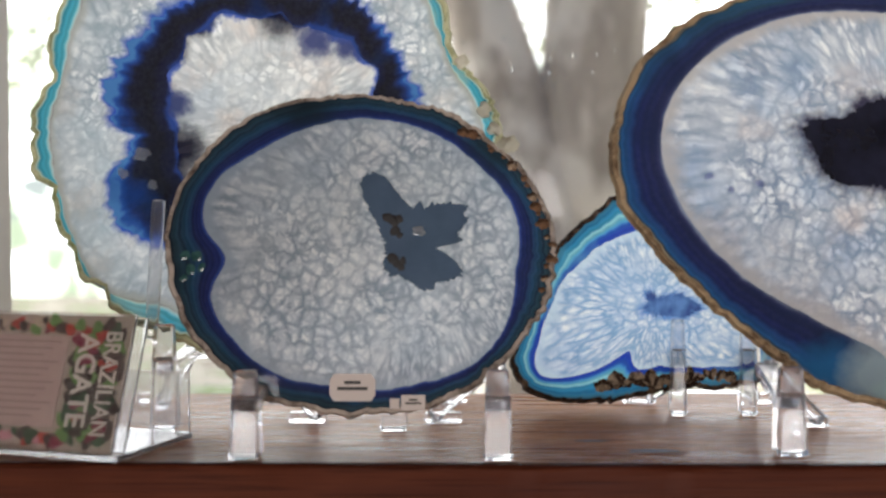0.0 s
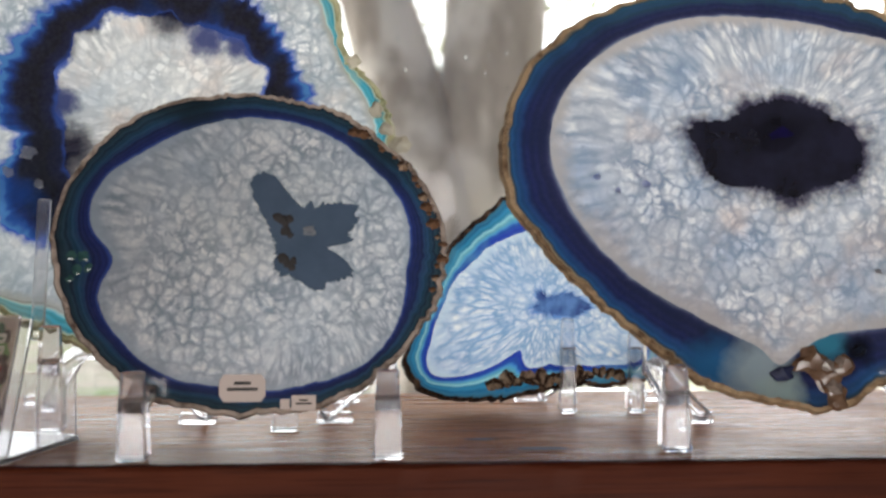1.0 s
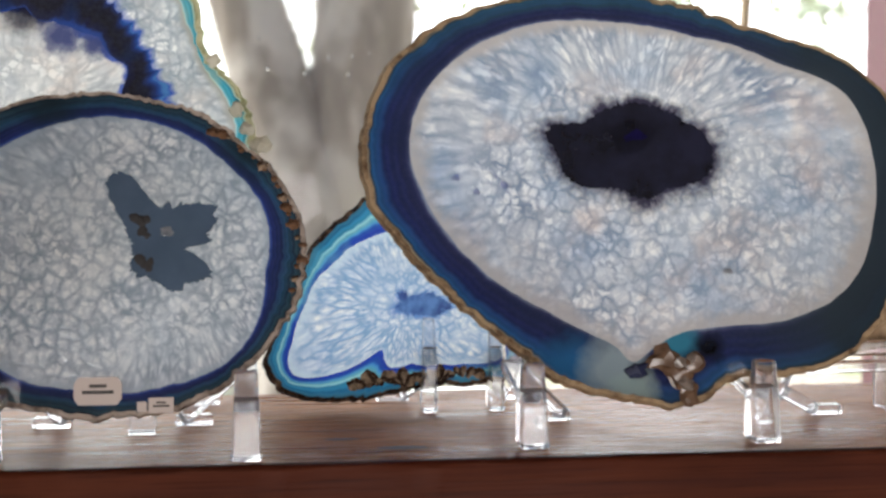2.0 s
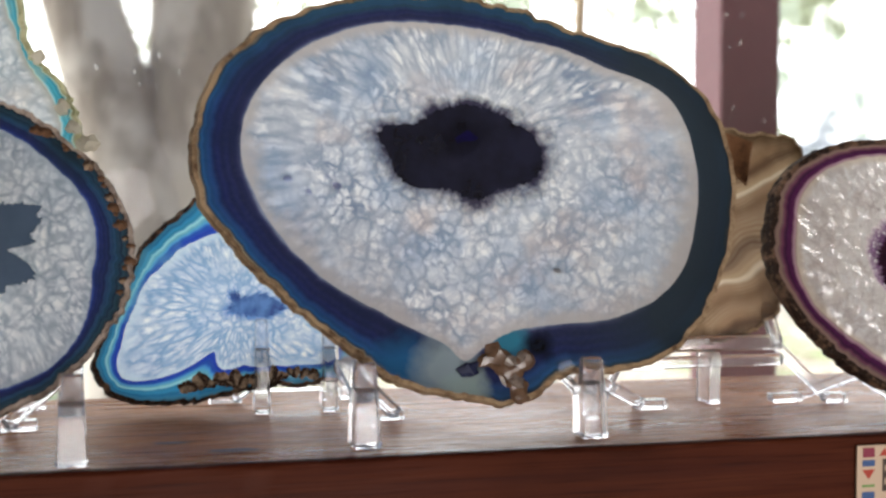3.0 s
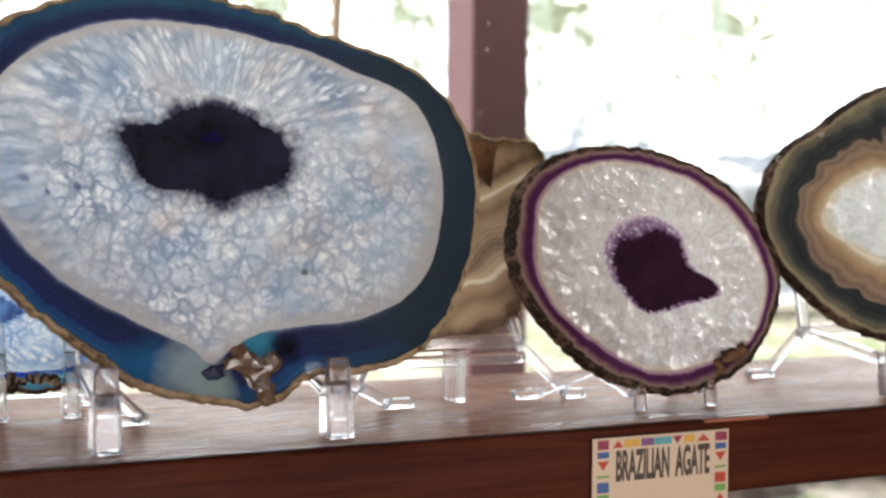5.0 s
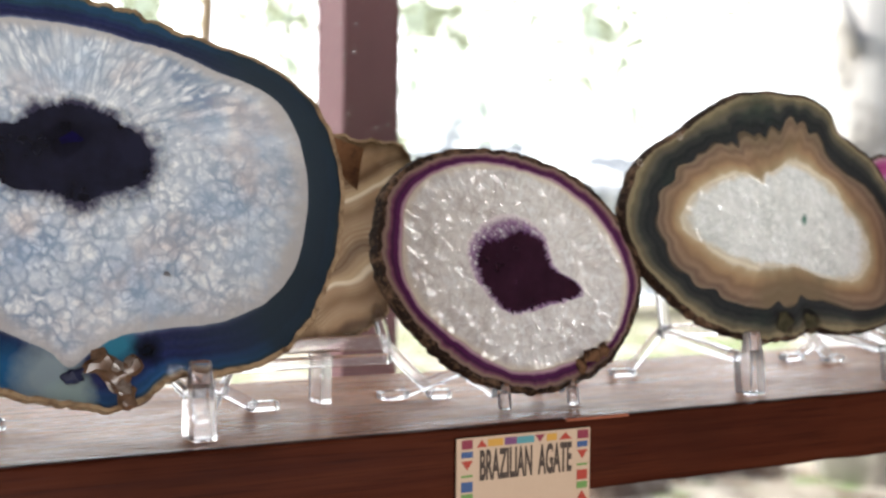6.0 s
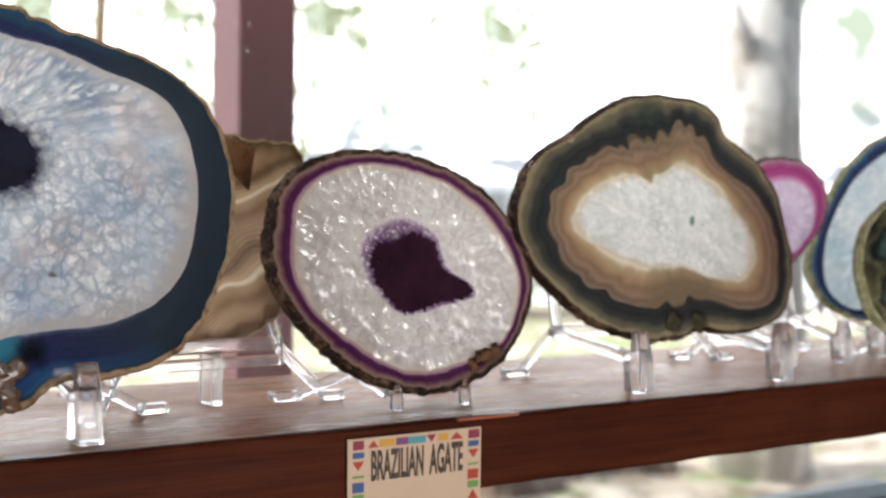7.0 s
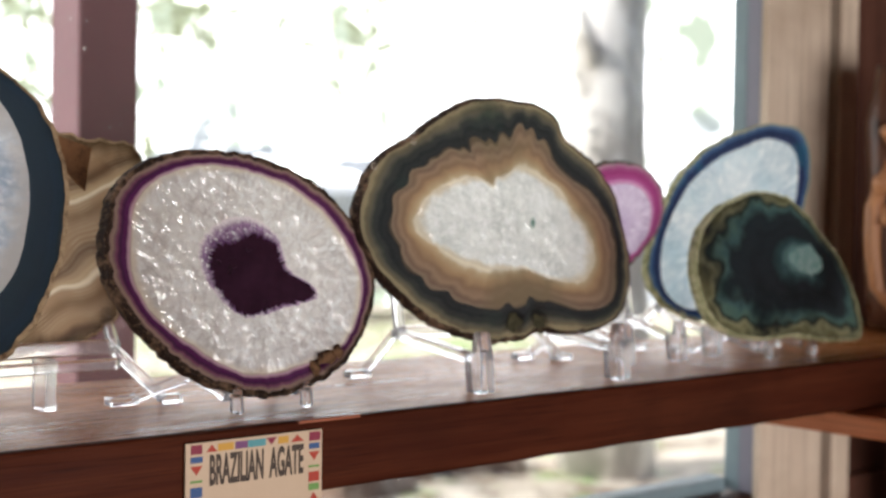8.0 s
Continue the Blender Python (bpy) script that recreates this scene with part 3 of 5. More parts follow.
gm = bmesh.new()
bmesh.ops.create_grid(gm, x_segments=60, y_segments=60, size=60)
for v in gm.verts:
    v.co.y += 60.31
    v.co.z = -1.15 + 0.12 * noise.noise(v.co * 0.4) * min(1.0, max(0.0, v.co.y - 1.0))
setting("ground", gm, ground_mat(), "pale sunlit sandy ground with grass, litter and painted shade patches", "ground")
setting("ground_front", box(-60, 60, -60, -3.1, -1.35, -1.25), ground_mat(), "pale sandy ground in front of the shop", "ground")


def backdrop_mat():
    n = Nodes("bright_distance")
    o = n.coord()
    big = n.noise(o, 0.55, 4, 0.6)
    leaf = n.noise(n.mapping(o, (1, 1, 0.8)), 1.7, 5, 0.62)
    col = n.mix(n.ramp(n.math("ADD", n.math("MULTIPLY", leaf, 0.7), n.math("MULTIPLY", big, 0.3)), [(0.52, 0.0), (0.58, 0.92)]), "fffefa", "626c56")
    z = n.sep(o)[2]
    low = n.ramp(n.math("MULTIPLY", z, 0.25), [(0.25, 1.0), (0.55, 0.0)])
    far_things = n.ramp(n.noise(n.mapping(o, (0.8, 0.8, 1.9), (3.0, 0, 1.0)), 1.5, 3, 0.5), [(0.52, 0.0), (0.58, 0.93)])
    col = n.mix(n.math("MULTIPLY", low, far_things), col, "5c6064")
    # denser woods towards the shaded side
    x = n.sep(o)[0]
    woods = n.math("MULTIPLY", n.ramp(n.math("MULTIPLY", n.math("ADD", x, 5.0), 0.1), [(0.45, 1.0), (0.75, 0.0)]), n.ramp(leaf, [(0.4, 0.25), (0.6, 1.0)]))
    col = n.mix(n.math("MULTIPLY", woods, 0.38), col, "7c8a68")
    e = n.t.nodes.new("ShaderNodeEmission")
    n.put(e, 0, col)
    e.inputs[1].default_value = 4.2
    return n.done(e.outputs[0])


bd = bmesh.new()
arc = []
for i in range(61):
    a = radians(-75 + i * 2.5)
    x, y = 18 * math.sin(a), 1.0 + 18 * math.cos(a)
    arc.append((bd.verts.new((x, y, -2.0)), bd.verts.new((x, y, 14.0))))
for p, q in zip(arc, arc[1:]):
    bd.faces.new((p[0], q[0], q[1], p[1]))
setting("backdrop", bd, backdrop_mat(), "overexposed bright sky and distant foliage", "backdrop", 3.2)

post = thing("veranda_post", None, "square maroon painted timber veranda post outside the window", "post")
pb = box(0, 0.075, 0, 0.075, -1.3, 1.4, 0.003)
part("post", pb, M["post"], post, "", None, Matrix.Translation((0.7165, 0.85, 0)))


def bark(name, a, b, c):
    n = Nodes(name)
    o = n.coord()
    f = n.noise(n.mapping(o, (1, 1, 0.3)), 9, 6, 0.65)
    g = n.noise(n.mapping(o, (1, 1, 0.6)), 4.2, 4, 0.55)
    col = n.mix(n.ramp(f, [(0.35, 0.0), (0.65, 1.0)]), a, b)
    # pale patches: dappled sun painted onto trunks, plain mottling on rocks
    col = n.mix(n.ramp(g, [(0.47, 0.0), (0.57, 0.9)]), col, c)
    return n.done(n.principled(col, 0.9, n.bump(f, 0.8, 0.03)))


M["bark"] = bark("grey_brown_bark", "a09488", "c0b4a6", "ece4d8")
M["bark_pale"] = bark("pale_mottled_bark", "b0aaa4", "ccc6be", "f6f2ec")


def leaf_mat():
    n = Nodes("sunlit_leaves")
    r = n.t.nodes.new("ShaderNodeNewGeometry").outputs["Random Per Island"]
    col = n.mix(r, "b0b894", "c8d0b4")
    t = n.t.nodes.new("ShaderNodeBsdfTranslucent")
    n.put(t, "Color", col)
    return n.done(n.mixsh(0.55, n.principled(col, 0.5), t.outputs[0]))


M["leaf"] = leaf_mat()


def leaves(centres, spread, count, size, seed):
    rnd = random.Random(seed)
    bm = bmesh.new()
    for c in centres:
        for _ in range(count):
            p = Vector(c) + Vector((rnd.gauss(0, spread), rnd.gauss(0, spread), rnd.gauss(0, spread * 0.8)))
            m = Matrix.Translation(p) @ Euler((rnd.uniform(0, 6), rnd.uniform(0, 6), rnd.uniform(0, 6))).to_matrix().to_4x4()
            s = size * rnd.uniform(0.6, 1.3)
            vs = [bm.verts.new(m @ Vector(q)) for q in ((0, -s, 0), (s * 0.35, -s * 0.3, 0.1 * s), (s * 0.3, s * 0.4, 0.1 * s), (0, s, 0), (-s * 0.3, s * 0.4, 0.1 * s), (-s * 0.35, -s * 0.3, 0.1 * s))]
            bm.faces.new(vs)
    return bm


def tree(base, path, radii, crown, label, mat, seed, limbs=()):
    t = thing("tree", Matrix.Translation(base), label, "tree", "trees outside")
    part("trunk", tube(path, radii, 14), mat, t, "", 3.2)
    for pts, rr in limbs:
        part("limb", tube(pts, rr, 9), mat, t, "", 3.2)
    part("crown", leaves(crown, 0.55, 60, 0.07, seed), M["leaf"], t, "loose clumps of pale green leaves")
    return t


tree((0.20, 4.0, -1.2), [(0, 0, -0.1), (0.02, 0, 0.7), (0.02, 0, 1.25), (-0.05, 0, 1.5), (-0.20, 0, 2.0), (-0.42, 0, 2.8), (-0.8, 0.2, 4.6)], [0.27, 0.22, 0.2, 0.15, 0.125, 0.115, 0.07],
     [(-1.0, 0.2, 4.6), (-0.3, 0.5, 4.9), (0.6, 0.3, 4.7)], "grey-brown forked tree trunk with painted dapples of light", M["bark"], 3,
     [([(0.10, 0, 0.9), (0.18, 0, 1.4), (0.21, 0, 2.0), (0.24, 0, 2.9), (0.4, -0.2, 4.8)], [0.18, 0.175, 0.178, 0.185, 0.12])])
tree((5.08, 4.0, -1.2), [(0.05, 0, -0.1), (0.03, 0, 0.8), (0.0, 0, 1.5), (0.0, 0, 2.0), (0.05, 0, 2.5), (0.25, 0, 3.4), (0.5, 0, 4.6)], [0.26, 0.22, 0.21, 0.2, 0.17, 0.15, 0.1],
     [(0.2, -0.3, 4.6), (1.0, 0, 4.9), (-0.6, 0.2, 4.8)], "pale mottled tree trunk with painted patches of sun", M["bark_pale"], 5,
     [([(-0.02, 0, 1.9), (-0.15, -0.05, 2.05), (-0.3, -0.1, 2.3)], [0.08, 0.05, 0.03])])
SPRAYS = [(2.70, 4.2, 0.85), (2.76, 4.25, 0.98), (3.04, 4.2, 0.90), (3.0, 4.1, 1.02), (3.81, 4.2, 0.92), (3.74, 4.3, 1.05), (4.59, 4.2, 1.1), (2.81, 4.6, 0.40), (3.53, 4.2, 0.73), (2.1, 4.2, 0.84), (2.05, 4.3, 0.98), (1.59, 4.2, 0.80), (2.19, 4.4, 0.57), (-1.56, 4.3, 0.75), (-1.62, 4.2, 0.6), (0.75, 4.8, 0.85), (0.2, 5.4, 0.7), (0.15, 5.4, 0.95)]
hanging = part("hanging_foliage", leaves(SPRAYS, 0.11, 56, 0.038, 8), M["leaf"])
tagged(hanging, "hanging sprays of pale green leaves in sun", "foliage", kind="stuff")
stick = part("bamboo_pole", tube([(0.742, 1.5, -1.15), (0.79, 1.5, 0.37), (0.83, 1.5, 1.3)], [0.0095, 0.0095, 0.009], 10), paint("pale_cane", "d8c4a0", "c4ae88", 0.6), None, "", 3.2)
tagged(stick, "thin pale leaning cane pole outside", "pole")


def rock_mesh(size, seed, squash=0.6, cuts=3):
    bm = bmesh.new()
    bmesh.ops.create_icosphere(bm, subdivisions=cuts, radius=1.0)
    for v in bm.verts:
        d = 1.0 + 0.35 * noise.noise(v.co * 1.3 + Vector((seed, 0, 0))) + 0.14 * noise.noise(v.co * 3.7 + Vector((0, seed, 0)))
        v.co = Vector((v.co.x * d * size, v.co.y * d * size, v.co.z * d * size * squash))
    return bm


M["rock"] = bark("brown_rock", "6a5142", "8a7262", "a8988a")
for k, (x, y, r) in enumerate(((3.7, 4.3, 0.30), (4.15, 4.6, 0.36), (4.6, 4.4, 0.24), (3.2, 4.9, 0.26))):
    tagged(part("rock", rock_mesh(r, 3.0 + k), M["rock"], None, "", 3.2, Matrix.Translation((x, y, -1.12))), "brown weathered rock on sandy ground", "rock", "rocks outside")

van = thing("parked_car", Matrix.Translation((10.2, 12.3, -1.15)) @ pose(0, 0, 0, 0, 0, -25), "white parked car far off under the trees", "car")
white = paint("white_car_paint", "f0f0f0", "e6e8ea", 0.3)
part("body", box(-1.6, 1.6, -0.8, 0.8, 0.35, 1.05, 0.12), white, van)
part("cabin", box(-1.3, 1.0, -0.72, 0.72, 1.0, 1.62, 0.18), white, van)
# windows and wheels in pale grey, the glare of the distance painted in
glassy = plain_stone("washed_out_car_grey", "c4c8cc", "b8bcc2", 3, 0.0, 0.1)
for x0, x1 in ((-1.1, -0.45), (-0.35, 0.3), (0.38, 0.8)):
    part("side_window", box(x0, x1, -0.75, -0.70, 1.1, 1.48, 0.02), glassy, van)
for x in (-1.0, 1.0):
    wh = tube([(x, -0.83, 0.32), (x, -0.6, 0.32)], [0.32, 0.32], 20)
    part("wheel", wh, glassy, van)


# ---- acrylic easels ----
def easel(xs, yf, lip=0.037, w=0.0125, depth=0.075, hub=0.03, splay=(0.05, 0.05), rise=0.09, label="clear acrylic display easel with two front feet"):
    """Two front feet with an upstanding lip, arms running back to a cross bar, splayed rear legs and short uprights."""
    xc = (xs[0] + xs[1]) / 2
    e = thing("display_easel", Matrix.Translation((xc, yf, 0)), label, "display easel", "clear easels on the shelf")
    for k, x in enumerate(xs):
        x -= xc
        s = -1 if k == 0 else 1
        d = 1.0 if lip > 0.02 else 0.45
        part("front_foot", profile_bm([(-0.004 * d, 0.0), (0.010 * d, 0.0), (0.013 * d, lip * 0.62), (0.007 * d, lip * 0.66), (0.006 * d, lip), (0.0, lip), (-0.0035 * d, lip * 0.5)], x - w / 2, x + w / 2, 0.0009, taper=(x, lip)), M["acrylic"], e)
        part("arm", bar((x, 0.011, lip * 0.55), (x, depth, hub), w * 0.8, 0.006), M["acrylic"], e)
        part("rear_leg", bar((x, depth, hub + 0.001), (x + s * splay[k], depth + 0.018, 0.003), w * 0.62, 0.006), M["acrylic"], e)
        part("rear_foot", bar((x + s * (splay[k] - 0.004), depth + 0.018, 0.0026), (x + s * (splay[k] + 0.014), depth + 0.0185, 0.0026), 0.009, 0.005), M["acrylic"], e)
        part("upright", bar((x, depth - 0.004, hub), (x, depth + 0.016, hub + rise), w * 0.7, 0.004), M["acrylic"], e)
    part("cross_bar", bar((xs[0] - xc, depth, hub), (xs[1] - xc, depth, hub), 0.006, 0.008), M["acrylic"], e)
    return e


easel((-0.0973, 0.0090), 0.014, w=0.0118, splay=(-0.02, -0.03))
easel((0.1336, 0.2400), 0.0245, w=0.0118, splay=(-0.03, 0.055), depth=0.055)
easel((0.5822, 0.7064), 0.026, w=0.0118, depth=0.085, splay=(0.012, 0.045))
tall_easel = easel((-0.148, -0.039), 0.085, lip=0.05, w=0.0115, depth=0.07, rise=0.12, splay=(0.02, 0.02), label="tall clear acrylic easel behind the front slice")
part("front_strip", bar((-0.063, 0.012, 0.042), (-0.063, 0.030, 0.109), 0.0065, 0.003), M["acrylic"], tall_easel)
easel((0.102, 0.137), 0.132, lip=0.048, w=0.0075, depth=0.022, hub=0.012, splay=(0.01, 0.012), rise=0.02, label="small clear acrylic easel")
rail = thing("display_easel", None, "low clear acrylic easel with bent side legs under the tan slice", "display easel", "clear easels on the shelf")
part("cross_bar", bar((0.285, 0.118, 0.031), (0.384, 0.112, 0.032), 0.007, 0.008), M["acrylic"], rail)
part("cross_bar", bar((0.285, 0.104, 0.023), (0.378, 0.100, 0.024), 0.007, 0.006), M["acrylic"], rail)
part("hub_block", box(0.337, 0.3435, 0.102, 0.12, 0.0, 0.028, 0.001), M["acrylic"], rail)
for s_, x0, x1 in ((1, 0.380, 0.4045), (-1, 0.289, 0.270)):
    part("side_leg", bar((x0, 0.110, 0.0305), (x1, 0.098, 0.003), 0.009, 0.006), M["acrylic"], rail)
    part("foot", bar((x1 - 0.003 * s_, 0.097, 0.0026), (x1 + 0.010 * s_, 0.096, 0.0026), 0.009, 0.005), M["acrylic"], rail)
part("upright", bar((0.384, 0.116, 0.03), (0.386, 0.150, 0.075), 0.007, 0.005), M["acrylic"], rail)
easel((0.4171, 0.4623), 0.040, lip=0.014, w=0.0055, depth=0.045, hub=0.016, splay=(0.03, 0.02), rise=0.05, label="small clear acrylic easel with narrow feet")
easel((0.77, 0.83), 0.075, lip=0.03, w=0.009, depth=0.055, hub=0.03, splay=(0.03, 0.03), rise=0.09, label="clear acrylic easel behind the brown slice")
easel((0.885, 0.945), 0.085, lip=0.035, w=0.009, depth=0.06, hub=0.034, splay=(0.04, 0.04), rise=0.07, label="tall clear acrylic easel behind the green slice")
easel((0.9021, 0.9604), 0.046, lip=0.012, w=0.0055, depth=0.04, hub=0.014, splay=(0.03, 0.02), rise=0.03, label="small clear acrylic easel with narrow feet")

# ---- the slices ----
R_TAN = crust("tan_crust", "a58d6e", "5a4430", 0.5)
R_BROWN = crust("dark_brown_crust", "8a6e58", "241710", 0.62)
R_PALE = crust("pale_cream_crust", "a4968a", "4a3a30", 0.5)
R_GREEN = crust("olive_cream_crust", "c9c7a0", "6d7448", 0.5)

CLOUD, CLOUD_THIN = "0b0d2a", "3a4474"
white_slice = agate((-0.1065, 0.1538, 0.1484), 11, [
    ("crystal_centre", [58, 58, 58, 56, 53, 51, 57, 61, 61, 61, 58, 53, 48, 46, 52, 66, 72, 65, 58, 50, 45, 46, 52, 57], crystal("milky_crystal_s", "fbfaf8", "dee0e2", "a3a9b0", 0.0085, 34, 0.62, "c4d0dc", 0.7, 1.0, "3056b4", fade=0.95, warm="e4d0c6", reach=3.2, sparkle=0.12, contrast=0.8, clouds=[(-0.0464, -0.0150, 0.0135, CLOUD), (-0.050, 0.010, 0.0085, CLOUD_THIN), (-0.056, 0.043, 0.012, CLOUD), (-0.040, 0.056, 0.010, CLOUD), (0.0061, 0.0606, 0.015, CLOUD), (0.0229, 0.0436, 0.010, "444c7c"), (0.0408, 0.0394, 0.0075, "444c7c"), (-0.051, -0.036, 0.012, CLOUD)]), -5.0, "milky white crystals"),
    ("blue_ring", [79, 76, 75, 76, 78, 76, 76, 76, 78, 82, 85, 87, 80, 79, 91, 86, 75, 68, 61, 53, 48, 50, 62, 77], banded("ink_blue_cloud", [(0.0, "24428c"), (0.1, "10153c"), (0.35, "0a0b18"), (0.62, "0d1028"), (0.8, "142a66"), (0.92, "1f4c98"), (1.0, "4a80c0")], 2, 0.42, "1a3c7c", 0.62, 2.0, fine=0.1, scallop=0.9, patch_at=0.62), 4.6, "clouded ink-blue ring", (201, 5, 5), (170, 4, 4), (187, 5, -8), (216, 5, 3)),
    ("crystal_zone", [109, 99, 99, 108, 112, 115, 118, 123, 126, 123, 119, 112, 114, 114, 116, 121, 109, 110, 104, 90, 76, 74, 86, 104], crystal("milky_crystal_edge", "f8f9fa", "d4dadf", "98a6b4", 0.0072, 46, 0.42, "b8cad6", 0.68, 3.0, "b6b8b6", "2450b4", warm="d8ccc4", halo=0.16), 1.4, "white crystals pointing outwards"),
    ("band", [118, 110, 102, 109, 117, 121, 123, 128, 129, 133, 135, 138, 136, 130, 126, 121, 126, 124, 120, 123, 124, 123, 121, 120, 112, 98, 86, 80, 82, 92, 106, 120], banded("cyan_rim", [(0.0, "a4a4a0"), (0.1, "dde6e4"), (0.2, "a4dce6"), (0.3, "5cc4de"), (0.76, "4ab4d4"), (0.86, "b4e0e0"), (0.93, "dfe6cc"), (1.0, "8c9060")], 3, 0.22, "c9d4b0", 0.68, 4.0, patch_at=0.64), 0, "cyan and white band", (168, 3, -4), (182, 3, -3), (197, 3, -4), (214, 3, -4), (226, 3, -4)),
], R_GREEN, "very large white agate slice with ink-blue ring and cyan rim", 1.9, 0.007, 11.0, 0.003)

s2_slice = agate((-0.0275, 0.0641, 0.0891), 9, [
    ("cavity", [21, 20, 22, 25, 28, 25, 22, 20, 19, 18, 17, 17, 22, 35, 38, 35, 26, 20, 17, 15, 14, 14, 14, 15, 18, 18, 19, 17, 18, 18, 20, 22, 23, 22, 22, 24, 26, 22, 11, 13], plain_stone("slate_cavity", "546478", "48586a", 40, 0.34, 0.12, "17161b", 1.0), 1.7, "smooth slate-grey hollow with ragged edge", (22, 4, 3), (74, 4, -3)),
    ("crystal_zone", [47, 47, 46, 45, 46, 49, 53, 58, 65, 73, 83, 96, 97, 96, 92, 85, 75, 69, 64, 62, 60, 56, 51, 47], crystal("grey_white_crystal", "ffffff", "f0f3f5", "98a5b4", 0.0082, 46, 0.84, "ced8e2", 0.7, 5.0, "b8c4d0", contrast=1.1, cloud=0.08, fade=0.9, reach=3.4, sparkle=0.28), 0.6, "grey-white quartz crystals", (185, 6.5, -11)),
    ("band", [63, 62, 60, 59, 58, 58, 60, 62, 64, 68, 74, 80, 90, 98, 105, 111, 113, 112, 109, 103, 98, 89, 84, 78, 75, 72, 70, 67, 65, 65, 65, 64], banded("navy_teal_band", [(0.0, "8a9cc4"), (0.05, "3450a4"), (0.14, "263276"), (0.4, "243060"), (0.5, "305680"), (0.62, "2c5674"), (0.74, "283f56"), (0.86, "34586a"), (1.0, "262e38")], 8, 0.09, "2a3840", 0.58, 6.0, patch_at=0.6, fine=0.3), 0, "navy and teal band"),
], R_PALE, "oval agate slice with navy rim and grey hollow", 1.8, 0.007, 22.0)

blue_slice = agate((0.0924, 0.1484, 0.0528), 9, [
    ("cavity", [22, 18, 14, 9, 7, 6, 6, 8, 9, 7, 5, 5, 6, 6, 5, 4, 4, 4, 4, 4, 5, 6, 9, 17], plain_stone("royal_blue_blot", "2a3a78", "6088c4", 110, 0.55), 2.8, "royal blue blot"),
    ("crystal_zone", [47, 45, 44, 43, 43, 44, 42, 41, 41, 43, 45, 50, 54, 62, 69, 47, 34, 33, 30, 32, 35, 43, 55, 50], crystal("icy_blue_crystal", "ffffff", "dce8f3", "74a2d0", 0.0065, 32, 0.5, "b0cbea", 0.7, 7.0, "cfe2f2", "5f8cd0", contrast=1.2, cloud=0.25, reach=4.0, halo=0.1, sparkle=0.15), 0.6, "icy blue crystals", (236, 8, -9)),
    ("band", [60, 58, 57, 55, 55, 56, 57, 60, 62, 63, 61, 58, 58, 59, 59, 60, 65, 71, 80, 78, 68, 58, 51, 46, 43, 43, 44, 50, 57, 65, 67, 63], banded("bright_blue_band", [(0.0, "3a62d4"), (0.1, "1f3cb4"), (0.26, "2a66cc"), (0.4, "6cc4e6"), (0.52, "a6e4ea"), (0.62, "3fa6d6"), (0.85, "3290c6"), (1.0, "4a8aa8")], 5, 0.08, "7cc6dc", 0.68, 8.0, patch_at=0.66), 0, "cyan and royal blue band"),
], R_BROWN, "small flat-based agate slice with bright cyan rim", 2.4, 0.007, 33.0, 0.0016)

big_slice = agate((0.1885, 0.0656, 0.1304), 9, [
    ("cavity", [39, 36, 30, 27, 25, 24, 24, 23, 24, 25, 28, 42, 37, 35, 31, 24, 20, 19, 21, 23, 23, 24, 30, 38], plain_stone("black_blue_cavity", "1d1e26", "272838", 50, 0.3), 1.5, "near-black ragged hollow"),
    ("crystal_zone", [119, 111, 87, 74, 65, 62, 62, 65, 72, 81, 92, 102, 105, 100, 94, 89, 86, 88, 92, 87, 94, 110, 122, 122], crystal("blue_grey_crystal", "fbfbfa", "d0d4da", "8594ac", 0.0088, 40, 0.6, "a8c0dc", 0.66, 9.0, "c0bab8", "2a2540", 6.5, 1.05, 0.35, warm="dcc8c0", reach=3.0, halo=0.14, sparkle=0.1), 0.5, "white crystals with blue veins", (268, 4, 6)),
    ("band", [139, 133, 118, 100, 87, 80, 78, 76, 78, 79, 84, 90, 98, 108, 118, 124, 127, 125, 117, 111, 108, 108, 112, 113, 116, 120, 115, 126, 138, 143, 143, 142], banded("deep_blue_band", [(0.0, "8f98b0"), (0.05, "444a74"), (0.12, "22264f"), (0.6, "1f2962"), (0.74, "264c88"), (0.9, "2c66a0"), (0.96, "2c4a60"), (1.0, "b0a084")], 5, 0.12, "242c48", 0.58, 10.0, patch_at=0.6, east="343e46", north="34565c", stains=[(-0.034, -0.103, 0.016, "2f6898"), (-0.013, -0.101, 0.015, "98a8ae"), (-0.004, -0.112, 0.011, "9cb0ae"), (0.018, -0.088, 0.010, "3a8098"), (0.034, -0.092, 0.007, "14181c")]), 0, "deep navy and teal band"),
], R_TAN, "big oval agate slice with navy rim and black hollow", 2.1, 0.008, 44.0)

tan_slice = agate((0.3518, 0.1386, 0.0856), 9, [
    ("band", [50, 55, 64, 77, 83, 75, 68, 67, 65, 60, 58, 54, 52, 52, 49, 47, 48, 49, 51, 55, 60, 60, 62, 57, 56, 55, 56, 56, 57, 53, 51, 50], flowing("honey_tan_bands", [(0.0, "a0866a"), (0.22, "846a50"), (0.42, "a4886c"), (0.5, "e0d2b8"), (0.56, "b69c7c"), (0.74, "705844"), (0.88, "987c60"), (1.0, "a0866a")], 1.9, 0.042, 0.05), 0, "honey-tan flowing bands"),
], R_TAN, "polished honey-tan agate slice with flowing bands", 1.6, 0.007, 55.0)

